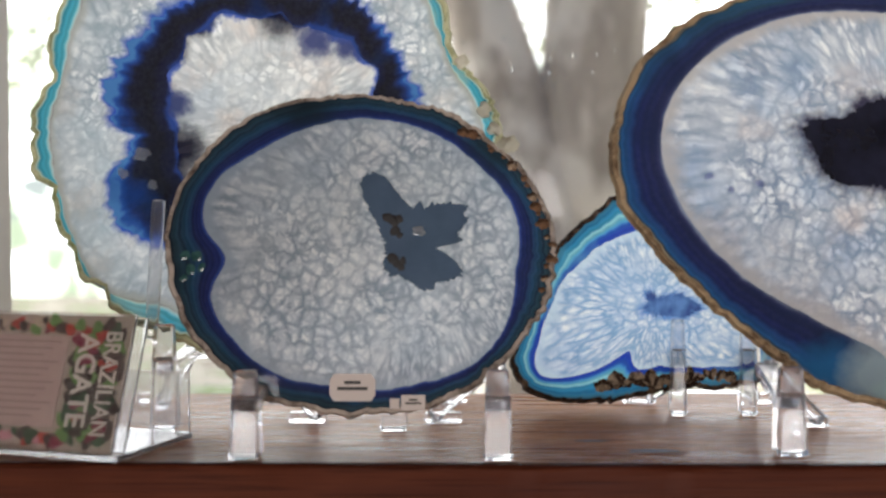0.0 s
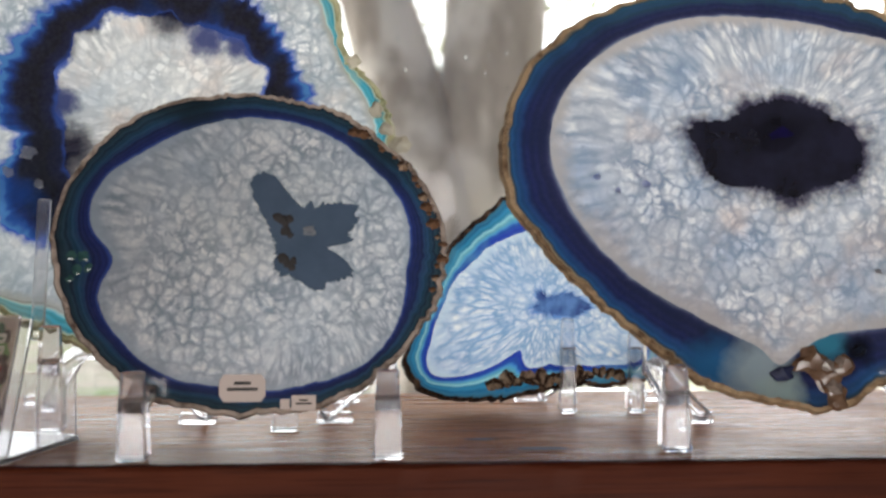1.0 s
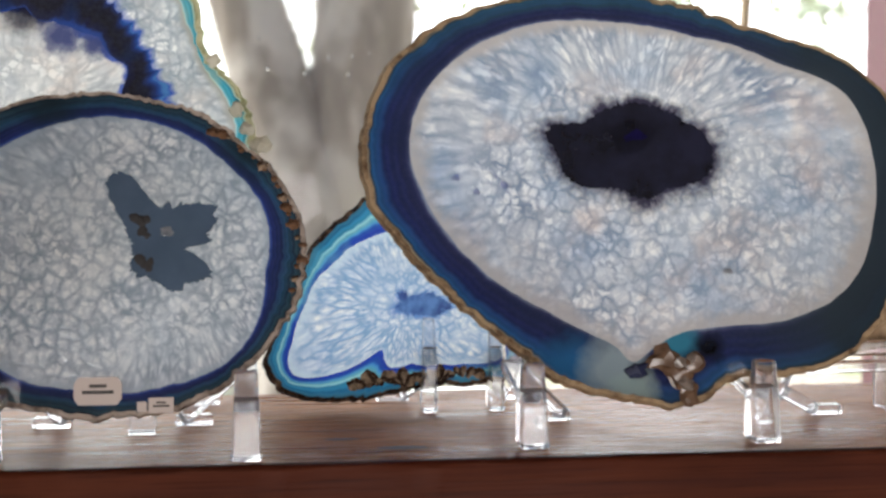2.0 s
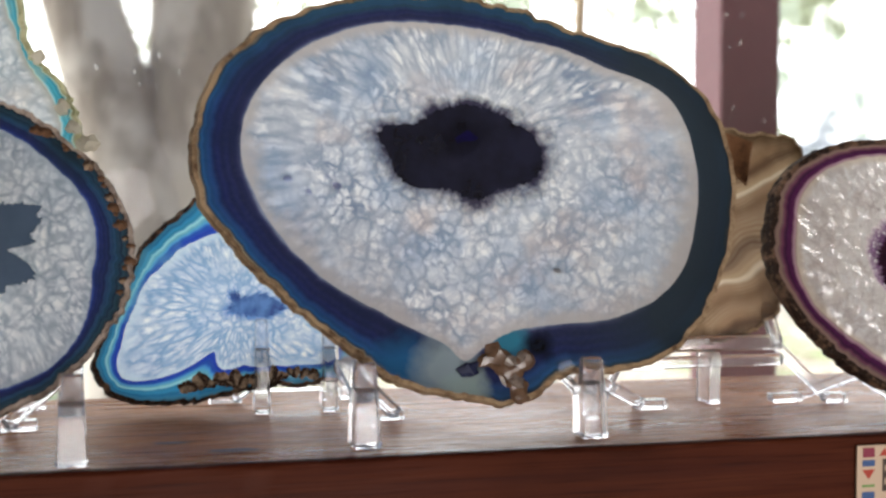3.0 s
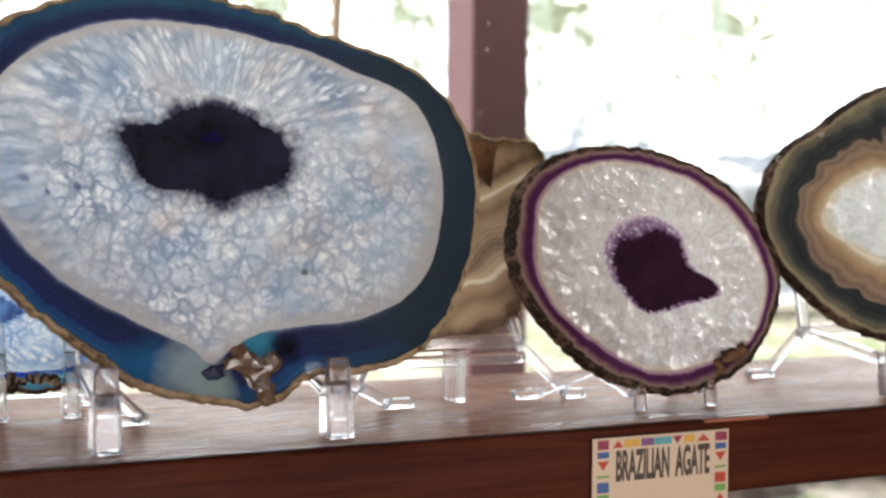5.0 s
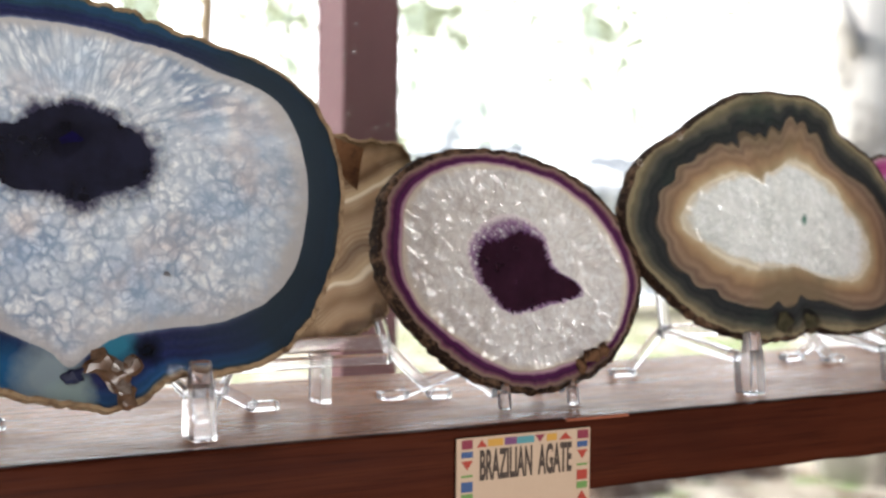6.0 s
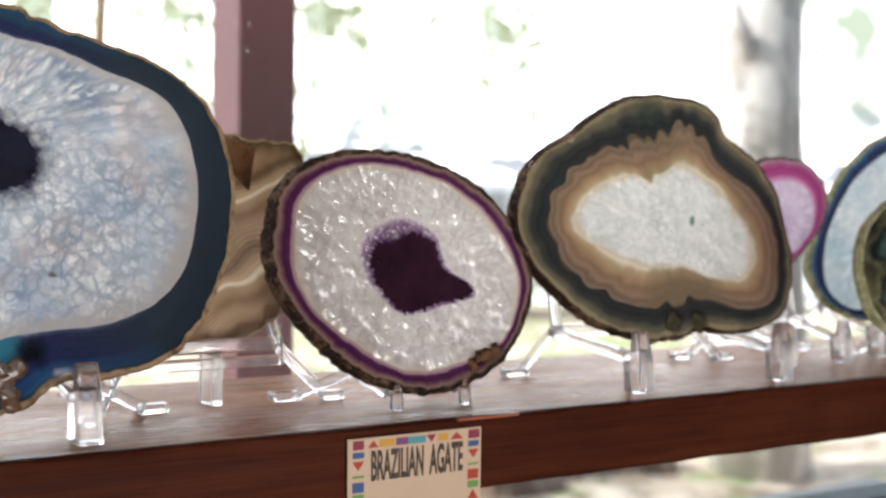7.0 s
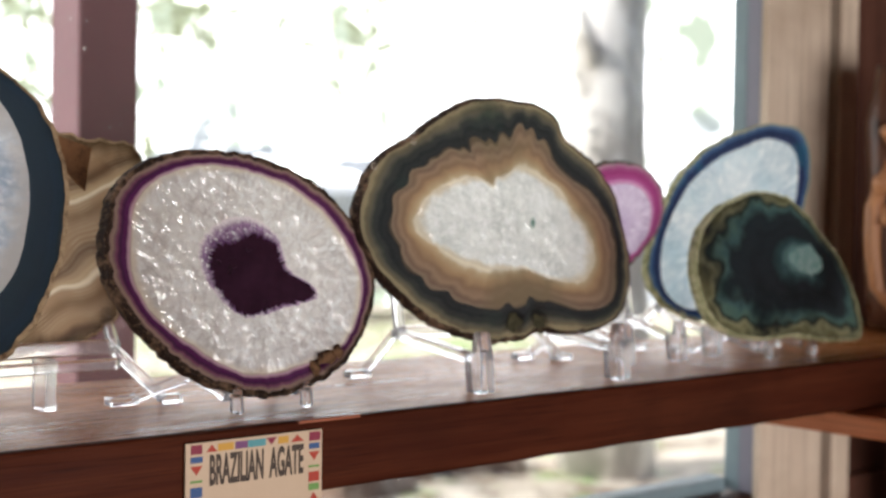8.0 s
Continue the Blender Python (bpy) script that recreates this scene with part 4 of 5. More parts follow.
purple_slice = agate((0.438, 0.0653, 0.0722), 12, [
    ("cavity", [24, 21, 22, 24, 23, 23, 22, 20, 20, 24, 27, 26, 25, 24, 22, 22, 23, 23, 22, 21, 22, 25, 33, 42], plain_stone("plum_cavity", "2a1824", "37202f", 50, 0.3), 2.6, "dark plum ragged hollow"),
    ("halo", [28, 25, 26, 29, 30, 32, 33, 33, 34, 35, 36, 34, 31, 28, 26, 25, 25, 25, 24, 24, 25, 28, 36, 45], crystal("lilac_halo_crystal", "d8c8d8", "a886ac", "6a4470", 0.004, 60, 0.7, None, 0.66, 23.0, "efe6e6", "4a2450", cloud=0.2, fade=0.6, halo=0.5), 1.3, "lilac crystals round the hollow"),
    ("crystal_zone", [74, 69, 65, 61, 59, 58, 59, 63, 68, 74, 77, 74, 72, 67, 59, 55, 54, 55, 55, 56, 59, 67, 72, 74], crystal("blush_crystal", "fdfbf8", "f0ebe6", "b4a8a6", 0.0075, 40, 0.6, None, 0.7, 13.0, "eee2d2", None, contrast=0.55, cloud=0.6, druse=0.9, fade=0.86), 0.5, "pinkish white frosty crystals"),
    ("band", [85, 83, 79, 76, 73, 70, 68, 68, 69, 71, 75, 80, 86, 90, 90, 89, 86, 80, 75, 71, 69, 67, 66, 66, 67, 69, 70, 73, 77, 79, 82, 85], banded("purple_band", [(0.0, "e0cdb8"), (0.14, "c49cae"), (0.28, "66205c"), (0.5, "4c1648"), (0.68, "824a66"), (0.82, "b3968a"), (1.0, "8d7264")], 4, 0.13, None, 0.56, 14.0, scallop=0.5), 0, "purple band"),
], R_BROWN, "oval white agate slice with purple rim and plum hollow", 2.5, 0.009, 66.0, 0.0012)

curl = random.Random(12)
SCALLOPS = [(62 + 11.5 * k + curl.uniform(-3, 3), curl.uniform(2.6, 4.6), -curl.uniform(3.0, 9.0)) for k in range(14)]
brown_slice = agate((0.64, 0.0676, 0.0996), 10, [
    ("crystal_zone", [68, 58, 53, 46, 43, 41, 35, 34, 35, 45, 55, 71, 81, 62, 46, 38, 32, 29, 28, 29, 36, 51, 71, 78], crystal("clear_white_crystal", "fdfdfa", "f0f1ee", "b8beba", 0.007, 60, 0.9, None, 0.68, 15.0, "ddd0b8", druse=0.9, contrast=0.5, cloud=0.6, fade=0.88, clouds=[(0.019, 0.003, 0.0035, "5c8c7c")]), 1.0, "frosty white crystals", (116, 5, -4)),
    ("brown_band", [98, 86, 70, 66, 74, 73, 64, 62, 66, 72, 84, 99, 104, 97, 82, 69, 61, 56, 53, 52, 58, 80, 102, 101], banded("brown_bands", [(0.0, "efe4cc"), (0.12, "c8b08c"), (0.3, "aa8c6a"), (0.5, "8e7056"), (0.66, "a0846c"), (0.8, "745c4c"), (0.93, "8c7864"), (1.0, "4c4034")], 2, 0.28, "7c6c56", 0.62, 16.0, fine=0.16, patch_at=0.6), 0.5, "fine brown bands", *SCALLOPS, (257, 5, -5), (281, 5, -5)),
    ("dark_band", [108, 106, 100, 92, 85, 92, 91, 87, 86, 86, 87, 88, 91, 98, 112, 122, 127, 120, 108, 99, 91, 84, 80, 75, 73, 70, 76, 86, 99, 112, 115, 113], banded("dark_green_band", [(0.0, "2a2c2c"), (0.3, "262828"), (0.5, "363a37"), (0.66, "5e5a4e"), (0.84, "908468"), (1.0, "b8a884")], 4, 0.24, "36463f", 0.6, 24.0, fine=0.25, patch_at=0.66), 0, "dark bottle-green outer band"),
], R_BROWN, "rounded agate slice with brown and dark green bands", 2.0, 0.008, 77.0, 0.0014)

agate((0.7942, 0.1167, 0.1052), 9, [
    ("crystal_zone", [43, 46, 44, 38, 32, 28, 26, 25, 26, 30, 37, 46, 53, 54, 52, 43, 39, 33, 30, 30, 31, 33, 35, 40], crystal("lilac_crystal", "efe6f2", "d4c2da", "b49abc", 0.0045, 60, 0.7, "c9b4d6", 0.68, 17.0), 0.5, "pale lilac crystals"),
    ("band", [57, 63, 66, 63, 59, 53, 49, 45, 44, 43, 43, 44, 48, 55, 62, 70, 73, 76, 71, 67, 56, 50, 46, 41, 38, 37, 37, 37, 38, 40, 44, 51], banded("pink_band", [(0.0, "e0a8d0"), (0.3, "b0488a"), (0.65, "a83c80"), (0.85, "c878a4"), (1.0, "d8b8c0")], 4, 0.06, None, 0.66, 18.0), 0, "bright pink band"),
], R_BROWN, "small agate slice with bright pink rim", 1.2, 0.006, 88.0)

agate((0.9502, 0.1268, 0.1063), 9, [
    ("crystal_zone", [87, 107, 123, 102, 75, 61, 54, 50, 49, 51, 56, 63, 76, 94, 108, 101, 84, 74, 65, 61, 63, 63, 66, 75], crystal("white_blue_crystal", "fafcfd", "dee6ec", "aabfce", 0.008, 46, 0.4, "c4dce6", 0.7, 19.0, sparkle=0.15, reach=3.5), 0.5, "pale blue-white crystals"),
    ("band", [102, 120, 140, 146, 122, 99, 83, 74, 67, 63, 62, 61, 63, 67, 71, 78, 88, 104, 119, 117, 107, 98, 89, 81, 77, 74, 73, 74, 78, 80, 84, 92], banded("steel_blue_band", [(0.0, "5a6890"), (0.2, "222c54"), (0.5, "24345e"), (0.72, "3c5c8c"), (0.9, "6c8cb0"), (1.0, "8494a0")], 4, 0.06, "2f7f96", 0.6, 20.0, patch_at=0.66), 0, "steel-blue band"),
], R_GREEN, "white agate slice with steel-blue rim behind the green one", 1.0, 0.006, 99.0)

agate((0.9659, 0.0646, 0.0751), 11, [
    ("crystal_spot", [24, 19, 17, 16, 13, 11, 10, 10, 11, 12, 14, 19, 20, 16, 14, 13, 12, 11, 11, 12, 15, 17, 22, 25], crystal("mint_spot", "dfeae8", "b8d2cc", "7fb0a8", 0.006, 30, 0.8, "6fa8a0", 0.66, 21.0), 0.8, "pale mint crystal spot"),
    ("band", [52, 44, 40, 37, 36, 37, 39, 41, 45, 52, 57, 65, 76, 89, 108, 127, 138, 140, 130, 107, 87, 74, 66, 64, 65, 68, 74, 82, 94, 84, 70, 59], banded("bottle_green_bands", [(0.0, "7fa8a4"), (0.1, "2f4e50"), (0.25, "1c262b"), (0.6, "202e33"), (0.72, "4a6c6a"), (0.79, "648478"), (0.85, "1c2a26"), (0.92, "a09e78"), (1.0, "7e7a54")], 5, 0.24, "182226", 0.5, 22.0, patch_at=0.56, scallop=0.6), 0, "bottle-green bands"),
], R_GREEN, "dark bottle-green agate slice with small pale spot", 1.6, 0.008, 111.0)


# ---- broken stone, stickers and rings on the slices ----
def lumps(parent, spots, seed, mat, label, flat=0.4):
    """Rough crystal lumps on a slice's face: (x, z, size) each."""
    for k, (x, z, r) in enumerate(spots):
        b = rock_mesh(r, seed + k * 1.7, 0.8, 2)
        for v in b.verts:
            v.co += v.co.normalized() * r * 0.45 * noise.noise(v.co / r * 2.1 + Vector((seed, k, 0)))
            v.co.y *= flat
        part("crystal_lump", b, mat, parent, label, 0.35, Matrix.Translation((x, -0.0036, z)) @ pose(0, 0, 0, 0, 40 * k, 0))


M["druse"] = crust("rust_brown_druse", "7a5a40", "2c1a10", 0.56)
M["druse_mixed"] = crust("brown_cream_druse", "b59c80", "2e1c12", 0.6)
M["druse_pale"] = crust("smoky_pale_druse", "c4b8aa", "6d5c4e", 0.46)
SMOKY = plain_stone("smoky_brown_quartz", "5c4432", "8a6e58", 150, 0.35, 0.2)
SMOKY_PALE = plain_stone("smoky_pale_quartz", "c4b8ac", "8a7c72", 170, 0.45, 0.15)
lumps(big_slice, [(0.0105, -0.0965, 0.0085), (0.0175, -0.1030, 0.0085), (0.0225, -0.1125, 0.0060), (0.0255, -0.0990, 0.0060)], 2.0, SMOKY, "smoky brown broken crystals", 0.34)
lumps(big_slice, [(0.0180, -0.0985, 0.0042), (0.0200, -0.1075, 0.0052), (0.0245, -0.0965, 0.0036), (0.0165, -0.1050, 0.0030)], 9.0, SMOKY_PALE, "smoky pale crystals", 0.75)
dice = random.Random(4)
lumps(blue_slice, [(-0.029 + 0.0036 * k + dice.uniform(-0.001, 0.001), -0.0385 + 0.00025 * k + dice.uniform(-0.002, 0.0015), dice.uniform(0.0022, 0.0052)) for k in range(19)], 31.0, M["druse_mixed"], "brown broken crust along the base", 0.16)
lumps(purple_slice, [(0.044, -0.049, 0.008), (0.053, -0.046, 0.006), (0.036, -0.054, 0.006)], 41.0, M["druse"], "rust-brown broken edge", 0.3)
lumps(big_slice, [(-0.0015, -0.1015, 0.0052)], 5.0, plain_stone("midnight_chip", "161a34", "222a4c", 120, 0.2, 0.6, polish=0.0), "midnight-blue chip")

paper = paint("white_sticker_paper", "bcafa7", "aca098", 0.8)
ink = paint("black_ink", "17140f", "231e18", 0.6)


def sticker(parent, x, z, w, h, chamfer=0.0, bars=2, y=-0.0041):
    bm = bmesh.new()
    c = chamfer
    pts = [(-w / 2 + c, -h / 2), (w / 2 - c, -h / 2), (w / 2, -h / 2 + c * 1.4), (w / 2, h / 2 - c * 1.4), (w / 2 - c, h / 2), (-w / 2 + c, h / 2), (-w / 2, h / 2 - c * 1.4), (-w / 2, -h / 2 + c * 1.4)] if c else [(-w / 2, -h / 2), (w / 2, -h / 2), (w / 2, h / 2), (-w / 2, h / 2)]
    f = bm.faces.new([bm.verts.new((px, 0, pz)) for px, pz in pts])
    r = bmesh.ops.extrude_face_region(bm, geom=[f])
    for v in r["geom"]:
        if isinstance(v, bmesh.types.BMVert):
            v.co.y = -0.0002
    bmesh.ops.recalc_face_normals(bm, faces=bm.faces[:])
    st = part("sticker", bm, paper, parent, "small white paper price sticker", None, Matrix.Translation((x, y, z)))
    for k in range(bars):
        zz = h * (0.18 - 0.22 * k)
        bw = w * (0.18 if k == 0 else 0.33)
        part("print_bar", box(-bw, bw, -0.0004, -0.0003, zz - h * 0.06, zz + h * 0.06), ink, st)
    return st


sticker(s2_slice, -0.0276, -0.0655, 0.0205, 0.0122, 0.002)
sticker(s2_slice, -0.0005, -0.0722, 0.0108, 0.0068)
sticker(s2_slice, -0.0088, -0.0727, 0.0042, 0.0046, 0.0, 0)


def ring_bm(r, t):
    bm = bmesh.new()
    vs = []
    for k in range(16):
        a = k * math.pi / 8
        vs.append([bm.verts.new(((r + t * math.cos(b)) * math.cos(a), t * 0.5 * math.sin(b), (r + t * math.cos(b)) * math.sin(a))) for b in (0, 1.57, 3.14, 4.71)])
    for k in range(16):
        for j in range(4):
            bm.faces.new((vs[k][j], vs[(k + 1) % 16][j], vs[(k + 1) % 16][(j + 1) % 4], vs[k][(j + 1) % 4]))
    bmesh.ops.recalc_face_normals(bm, faces=bm.faces[:])
    return bm


for x, z in ((-0.0775, 0.0535), (-0.1105, 0.0365)):
    part("eye_ring", ring_bm(0.0018, 0.0006), M["druse_pale"], brown_slice, "tiny pale ring", 3.2, Matrix.Translation((x, -0.0041, z)))

tri = bmesh.new()
f = tri.faces.new([tri.verts.new(p) for p in ((0.002, -0.0037, 0.066), (0.004, -0.0037, 0.054), (0.014, -0.0037, 0.043), (0.025, -0.0037, 0.032), (0.028, -0.0037, 0.046), (0.031, -0.0037, 0.057), (0.018, -0.0037, 0.061))])
r = bmesh.ops.extrude_face_region(tri, geom=[f])
for v in r["geom"]:
    if isinstance(v, bmesh.types.BMVert):
        v.co.y -= 0.0007
bmesh.ops.recalc_face_normals(tri, faces=tri.faces[:])
part("rough_patch", tri, crust("umber_skin", "7a5638", "4a3222", 0.5), tan_slice, "rough umber patch of skin")

# ---- the sign on the shelf front ----
sign = thing("sign", Matrix.Translation((0.4008, -0.0008, -0.030)), "cream card sign reading BRAZILIAN AGATE with coloured border", "sign")
part("card", box(-0.0404, 0.0404, -0.0018, -0.0004, -0.0255, 0.0255, 0.0003), paint("cream_card", "cdb69c", "bfa68c", 0.6), sign)
words("BRAZILIAN  AGATE", 0.0205, paint("faded_sign_ink", "5a4c42", "241c18", 0.7, 420), sign, Matrix.Translation((0.0005, -0.0021, 0.0105)) @ pose(0, 0, 0, 90, 0, 0), "lettering", 0.315, 0.03)
for x0, x1 in ((-0.022, -0.006), (0.002, 0.02)):
    part("print_bar", box(x0, x1, -0.0022, -0.0019, -0.0205, -0.0125), ink, sign)
INKS = [paint(nm, a, b, 0.6) for nm, a, b in (("red_ink", "b0402c", "a03424"), ("ochre_ink", "d0a040", "c09038"), ("teal_ink", "5a9aa0", "4f8c94"), ("maroon_ink", "8a2c44", "7c263c"), ("blue_ink", "3c5a8c", "34507e"), ("green_ink", "6f9a50", "648c48"), ("plum_ink", "7a4a78", "6c406a"))]


def motif(kind, x, z, w, h, mat):
    if kind == "t":
        pts = ((-w / 2, -h / 2), (w / 2, -h / 2), (0, h / 2))
    elif kind == "v":
        pts = ((-w / 2, h / 2), (0, -h / 2), (w / 2, h / 2))
    else:
        pts = ((-w / 2, -h / 2), (w / 2, -h / 2), (w / 2, h / 2), (-w / 2, h / 2))
    bm = bmesh.new()
    f = bm.faces.new([bm.verts.new((px, 0, pz)) for px, pz in pts])
    r = bmesh.ops.extrude_face_region(bm, geom=[f])
    for v in r["geom"]:
        if isinstance(v, bmesh.types.BMVert):
            v.co.y = -0.0002
    bmesh.ops.recalc_face_normals(bm, faces=bm.faces[:])
    part("border_motif", bm, mat, sign, "", None, Matrix.Translation((x, -0.0019, z)))


for k, (kind, x, w, c) in enumerate((("b", -0.0345, 0.0062, 3), ("t", -0.026, 0.006, 0), ("b", -0.018, 0.009, 1), ("b", -0.009, 0.007, 6), ("b", 0.000, 0.0105, 2), ("v", 0.0088, 0.006, 3), ("b", 0.0160, 0.0062, 1), ("t", 0.0245, 0.008, 0), ("b", 0.0355, 0.007, 3))):
    motif(kind, x, 0.0222, w, 0.0036 if k not in (0, 8) else 0.0045, INKS[c])
for x in (-0.0345, 0.0352):
    for k, (kind, h, c) in enumerate((("b", 0.003, 4), ("v", 0.0045, 0), ("b", 0.0011, 5), ("b", 0.005, 4 if x < 0 else 0), ("b", 0.0035, 5), ("t", 0.005, 3 if x < 0 else 0), ("b", 0.0042, 1), ("v", 0.004, 2))):
        motif(kind, x, 0.0172 - 0.0053 * k, 0.0066, h, INKS[c])

# ---- the card in its clear stand ----
stand = thing("card_stand", Matrix.Translation((-0.2034, 0.0242, 0.0)) @ pose(0, 0, 0, 0, 0, -18), "clear acrylic stand holding a patterned agate leaflet", "card stand")
tilt = pose(0, 0, 0, -20, 0, 0)
part("front_sheet", box(-0.05, 0.0545, -0.0015, 0.0, 0.0025, 0.063, 0.0004), M["acrylic"], stand, "", None, tilt)
part("back_sheet", box(-0.05, 0.0565, 0.004, 0.0058, 0.0045, 0.063, 0.0004), M["acrylic"], stand, "", None, tilt)
part("foot", box(-0.05, 0.058, -0.002, 0.060, 0.0, 0.0024, 0.0004), M["acrylic"], stand, "clear base plate")
part("rear_prop", box(-0.05, 0.057, 0.0585, 0.060, 0.0024, 0.030, 0.0004), M["acrylic"], stand, "clear rear edge")
leaf_card = part("leaflet", box(-0.049, 0.0525, 0.0006, 0.0012, 0.003, 0.0622), paint("buff_leaflet_paper", "b8a898", "a49484", 0.7), stand, "printed leaflet with a busy flower border", None, tilt)
white_ink = paint("white_ink", "d4ccc2", "c4bab0", 0.6)
umber = paint("umber_print", "3c2e28", "4e3e36", 0.7)
line_ink = paint("faded_line_ink", "aa958e", "9c8780", 0.7)


def blot(x, z, r, y, mat, dice_):
    """A flat printed petal with an uneven outline."""
    bm = bmesh.new()
    ph, sq = dice_.uniform(0, 6.28), dice_.uniform(0.6, 1.0)
    ring = []
    for k in range(14):
        a = k * math.pi / 7
        rr = r * (1.0 + 0.18 * math.sin(3 * a + ph))
        ring.append((rr * math.cos(a), rr * sq * math.sin(a)))
    lo = [bm.verts.new((px, y + 0.00008, pz)) for px, pz in ring]
    hi = [bm.verts.new((px, y, pz)) for px, pz in ring]
    bm.faces.new(hi)
    for k in range(14):
        bm.faces.new((lo[k], lo[(k + 1) % 14], hi[(k + 1) % 14], hi[k]))
    bmesh.ops.recalc_face_normals(bm, faces=bm.faces[:])
    part("printed_petal", bm, mat, leaf_card, "", None, Matrix.Translation((x, 0, z)) @ pose(0, 0, 0, 0, math.degrees(ph), 0))


rnd = random.Random(4)
PETALS = [umber, umber, umber, INKS[3], INKS[0], INKS[5], paint("dark_green_ink", "3c5c3c", "324e34", 0.7), paint("dusty_pink_ink", "c88a90", "b87a82", 0.7), paint("beige_ink", "c4b09a", "b4a08a", 0.7)]
for k in range(66):
    blot(-0.047 + 0.0022 * (k // 2) + rnd.uniform(-0.001, 0.001), (0.0572 if k % 2 else 0.0078) + rnd.uniform(-0.0022, 0.0022), rnd.uniform(0.0018, 0.0036), 0.0003 - 0.000002 * k, rnd.choice(PETALS), rnd)
for k in range(70):
    blot(0.0262 + 0.0235 * ((k * 0.618) % 1.0), 0.0065 + 0.0527 * k / 70, rnd.uniform(0.0026, 0.0046), 0.0003 - 0.000002 * k, rnd.choice(PETALS[:7]), rnd)
part("panel", box(-0.0488, 0.0225, -0.00004, 0.0005, 0.0125, 0.0525), paint("pink_grey_print", "c2aaa2", "b09890", 0.7, 90), leaf_card)
for k in range(12):
    part("print_bar", box(-0.047, 0.019 - 0.004 * (k % 3), -0.00012, 0.0001, 0.0495 - 0.003 * k, 0.0503 - 0.003 * k), line_ink, leaf_card)
words("BRAZILIAN", 0.0112, white_ink, leaf_card, Matrix.Translation((0.0445, -0.0002, 0.0325)) @ pose(0, 0, 0, 90, 90, 0), "lettering", 0.84, 0.018)
words("AGATE", 0.0138, white_ink, leaf_card, Matrix.Translation((0.0325, -0.0002, 0.0335)) @ pose(0, 0, 0, 90, 90, 0), "lettering", 0.94, 0.022)

# ---- carvings at the shelf's end ----
M["carved"] = wood("dark_carved_wood", "4a2c1e", "5e3a28", "26160f", 2, 0.35, 0.8, 0.5)
M["carved_light"] = wood("copper_brown_carved_wood", "a87450", "bc865c", "5c3824", 2, 0.35, 0.8, 0.5)


def carving(m, label, scale=1.0):
    c = thing("wood_carving", m, label, "wood carving", "carvings at the shelf's end")
    body = tube([(0, 0, 0), (0.005, 0, 0.04), (0.0, 0.005, 0.10), (0.0, 0.01, 0.15), (0.0, 0.012, 0.20), (0.0, 0.012, 0.26)], [0.055, 0.06, 0.058, 0.052, 0.056, 0.04], 20)
    for v in body.verts:
        v.co += v.co.normalized() * 0.006 * noise.noise(v.co * 40)
    for v in body.verts:
        v.co.y *= 0.5
    part("body", body, M["carved"], c, "", 3.2)
    part("strap", tube([(-0.045, -0.008, 0.165), (-0.060, 0.002, 0.12), (-0.060, 0.002, 0.08), (-0.054, 0.0, 0.045), (-0.044, -0.012, 0.02)], [0.006, 0.008, 0.008, 0.007, 0.005], 10), M["carved_light"], c, "copper-brown raised strand", 3.2)
    for k, (x, y, z, rx, rz, a) in enumerate(((-0.050, -0.008, 0.146, 0.020, 0.013, 24), (-0.046, -0.014, 0.118, 0.022, 0.012, 24), (-0.040, -0.014, 0.19, 0.026, 0.018, 10))):
        b = rock_mesh(1.0, 1.0 + k, 1.0, 3)
        for v in b.verts:
            v.co = Vector((v.co.x * rx, v.co.y * 0.012, v.co.z * rz))
        part("carved_boss", b, M["carved_light"], c, "rounded copper-brown boss", 3.2, Matrix.Translation((x, y, z)) @ pose(0, 0, 0, 0, -a, 0))
    return c


carving(Matrix.Translation((1.245, 0.13, 0.0)), "dark glossy wood carving with copper-brown strands")
carving(Matrix.Translation((1.36, 0.16, -0.36)) @ Matrix.Rotation(0.6, 4, "Z"), "dark wood carving below the display shelf")
floor_stand = thing("low_bench", None, "plain dark timber bench under the shelf", "bench")
part("bench_top", box(1.2, 1.6, 0.02, 0.2, -0.40, -0.36, 0.002), M["dark_wall"], floor_stand)
for x in (1.24, 1.56):
    part("bench_leg", box(x - 0.02, x + 0.02, 0.05, 0.17, -1.2, -0.4, 0.002), M["dark_wall"], floor_stand)

M["cream_chip"] = crust("cream_chip", "ded9c4", "a8a27c", 0.45)
lumps(white_slice, [(0.123, -0.012, 0.0055), (0.116, -0.004, 0.004), (0.111, 0.006, 0.0045), (0.099, 0.032, 0.004)], 61.0, M["cream_chip"], "cream chip of skin", 0.6)
rim_r = (0.063, 0.061, 0.060, 0.058, 0.057, 0.056, 0.0565, 0.058)
for k in range(20):
    a = radians(-20 + 4.6 * k + dice.uniform(-1.5, 1.5))
    rr = rim_r[min(7, max(0, int((math.degrees(a) + 12) / 11.25)))] - dice.uniform(0.0, 0.003)
    lumps(s2_slice, [(rr * math.cos(a), rr * math.sin(a), dice.uniform(0.0012, 0.0034))], 71.0 + k, M["druse_mixed" if k % 4 == 1 else "druse"], "broken brown crust at the edge", 0.14)
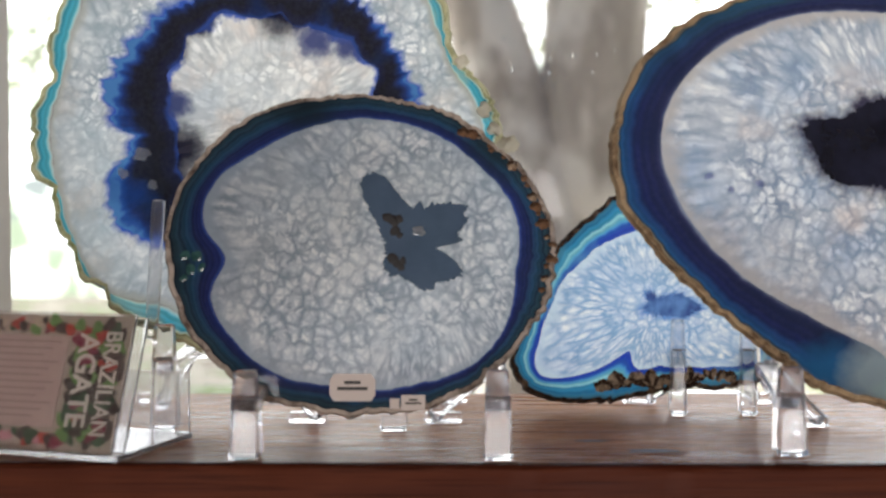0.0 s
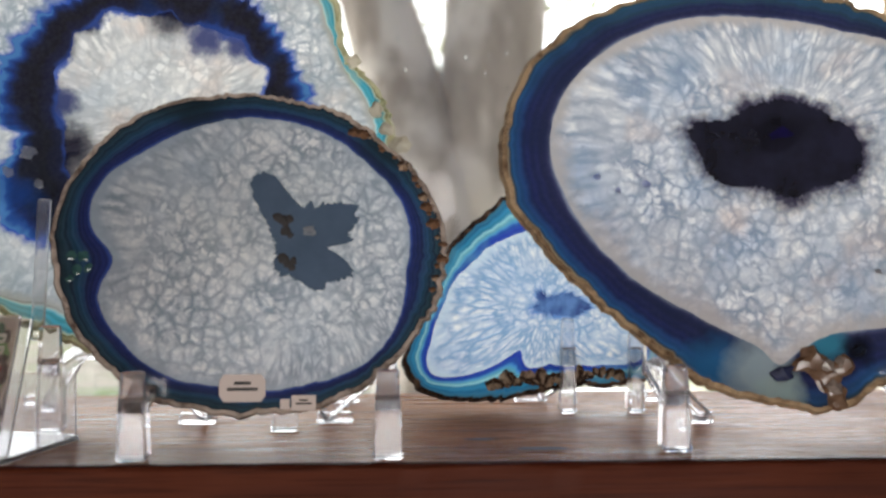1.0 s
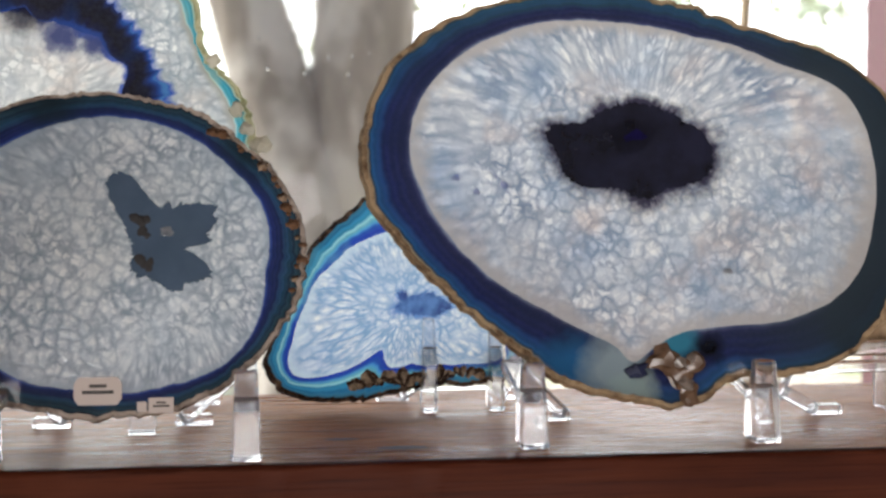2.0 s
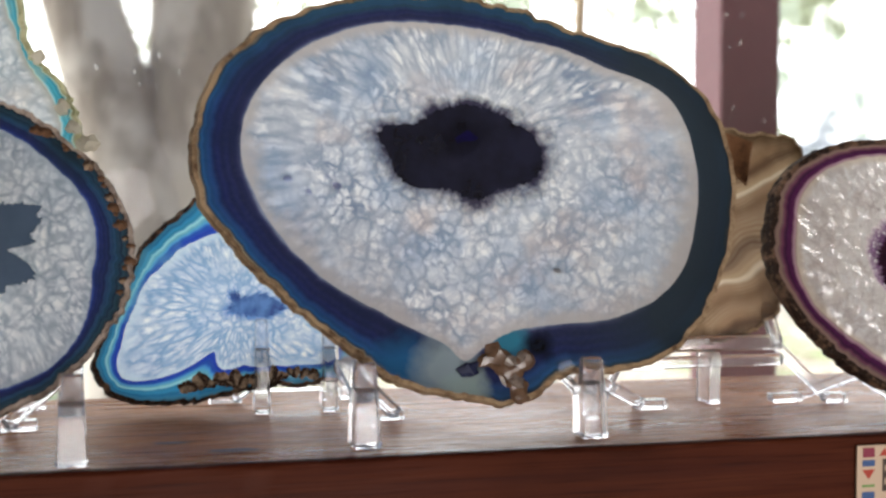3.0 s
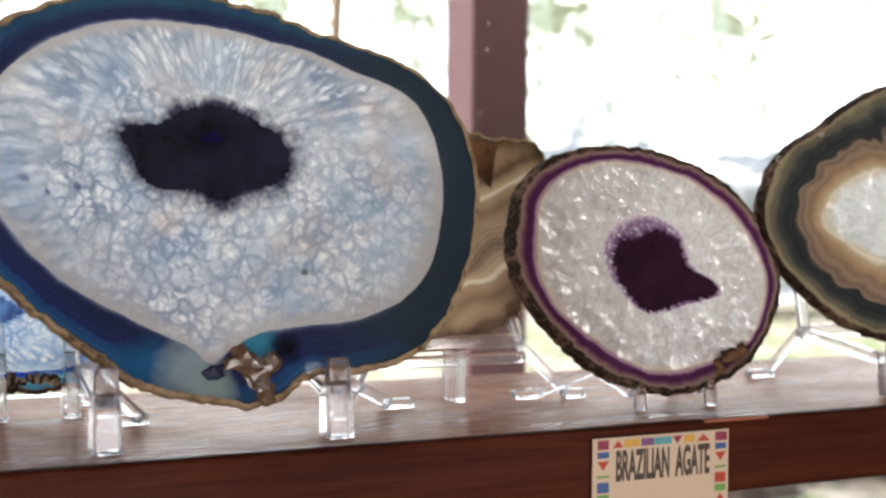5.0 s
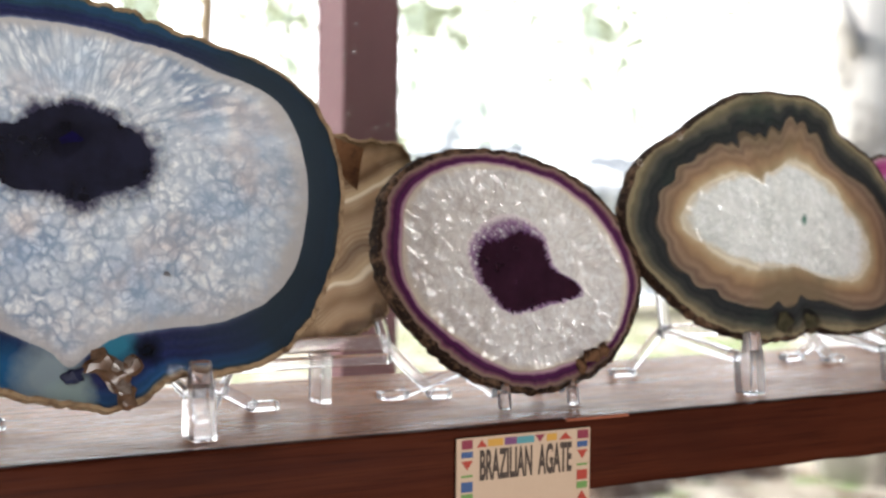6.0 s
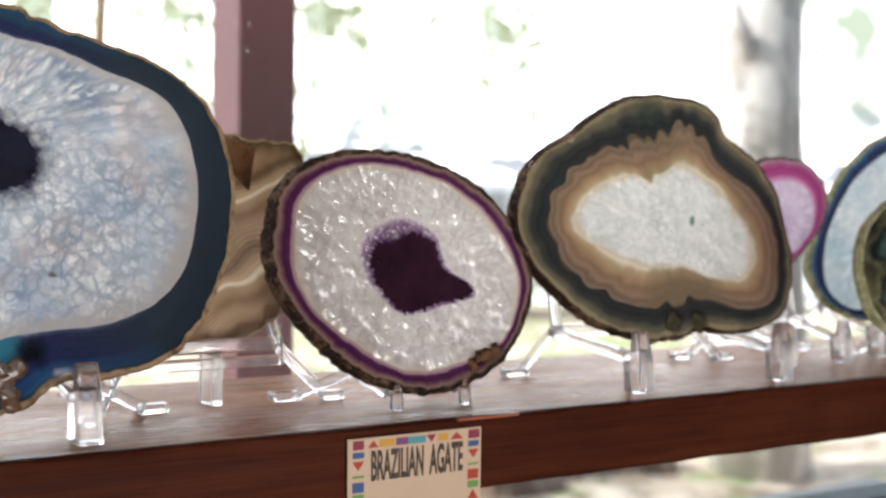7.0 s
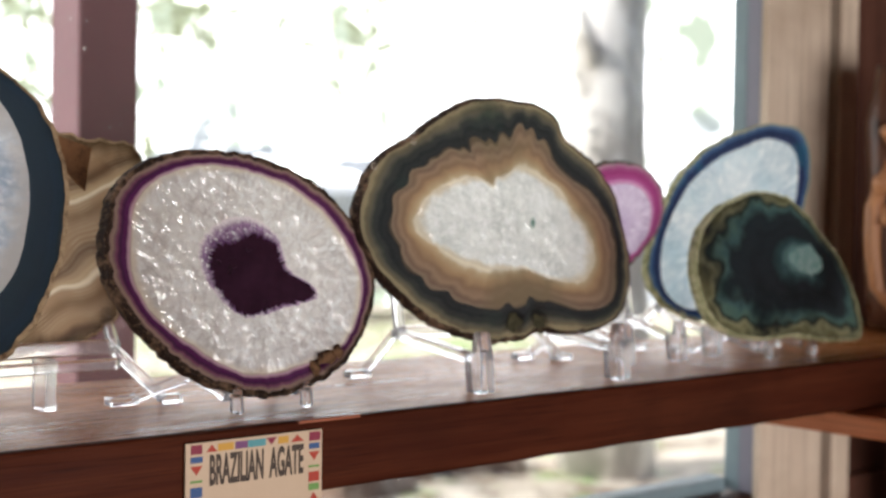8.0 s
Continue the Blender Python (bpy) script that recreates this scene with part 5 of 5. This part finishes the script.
lumps(s2_slice, [(-0.0128, 0.0112, 0.0024), (-0.0098, 0.0094, 0.0027), (-0.0072, 0.0105, 0.002), (-0.0092, 0.0052, 0.0024), (-0.0070, 0.0030, 0.0017), (-0.0102, -0.0078, 0.0026), (-0.0080, -0.0098, 0.0021), (-0.0054, -0.0085, 0.0018), (-0.0062, -0.0118, 0.0017)], 91.0, plain_stone("black_brown_spot", "0e0a09", "1c1512", 200, 0.1, 0.6, polish=0.0), "black-brown crystal in the hollow", 0.1)
# one flat pale grey spot near the middle of the hollow
lumps(s2_slice, [(0.0016, 0.0046, 0.003)], 97.0, plain_stone("ash_grey_spot", "a4a6a8", "6c7480", 200, 0.4), "pale spot in the hollow", 0.1)
lumps(brown_slice, [(-0.007, -0.062, 0.009), (0.015, -0.063, 0.0085)], 81.0, plain_stone("olive_eye", "6e6a52", "4a4a3a", 160, 0.4), "pale olive eye in the band", 0.1)
lumps(s2_slice, [(-0.104, -0.006, 0.0024), (-0.0985, -0.0065, 0.0028), (-0.1015, -0.0125, 0.0026), (-0.0965, -0.0115, 0.002), (-0.1045, -0.0165, 0.0018)], 101.0, plain_stone("pale_green_eye", "557f78", "345a58", 220, 0.5), "pale green eye in the band", 0.06)
lumps(white_slice, [(-0.066, -0.017, 0.0042), (-0.0755, -0.027, 0.003), (-0.060, -0.033, 0.0026)], 107.0, crystal("clear_window_crystal", "f4f5f6", "d4dae2", "8aa0c0", 0.004, 40, 0.9, None, 0.66, 27.0), "white crystal showing through the blue", 0.06)
# flat violet-blue lump stands in for a reflection on the hollow
lumps(big_slice, [(-0.001, 0.0075, 0.0105)], 113.0, plain_stone("violet_blue_reflection", "241f5c", "1c1a3e", 120, 0.35), "painted violet-blue reflection in the hollow", 0.04)
lumps(purple_slice, [(0.0205, -0.001, 0.0038)], 117.0, plain_stone("rosy_chip", "7c4a58", "5c3040", 200, 0.3), "rosy chip in the hollow", 0.08)
lumps(big_slice, [(0.044, -0.056, 0.0019)], 121.0, SMOKY, "tiny brown speck", 0.1)
lumps(big_slice, [(-0.084, -0.0125, 0.0021), (-0.0615, -0.0155, 0.0021), (-0.0745, -0.0185, 0.0017), (-0.066, -0.0115, 0.0013)], 123.0, plain_stone("violet_streak", "a4aedc", "c0c8e4", 200, 0.7), "thin violet-blue crystal streak", 0.05)
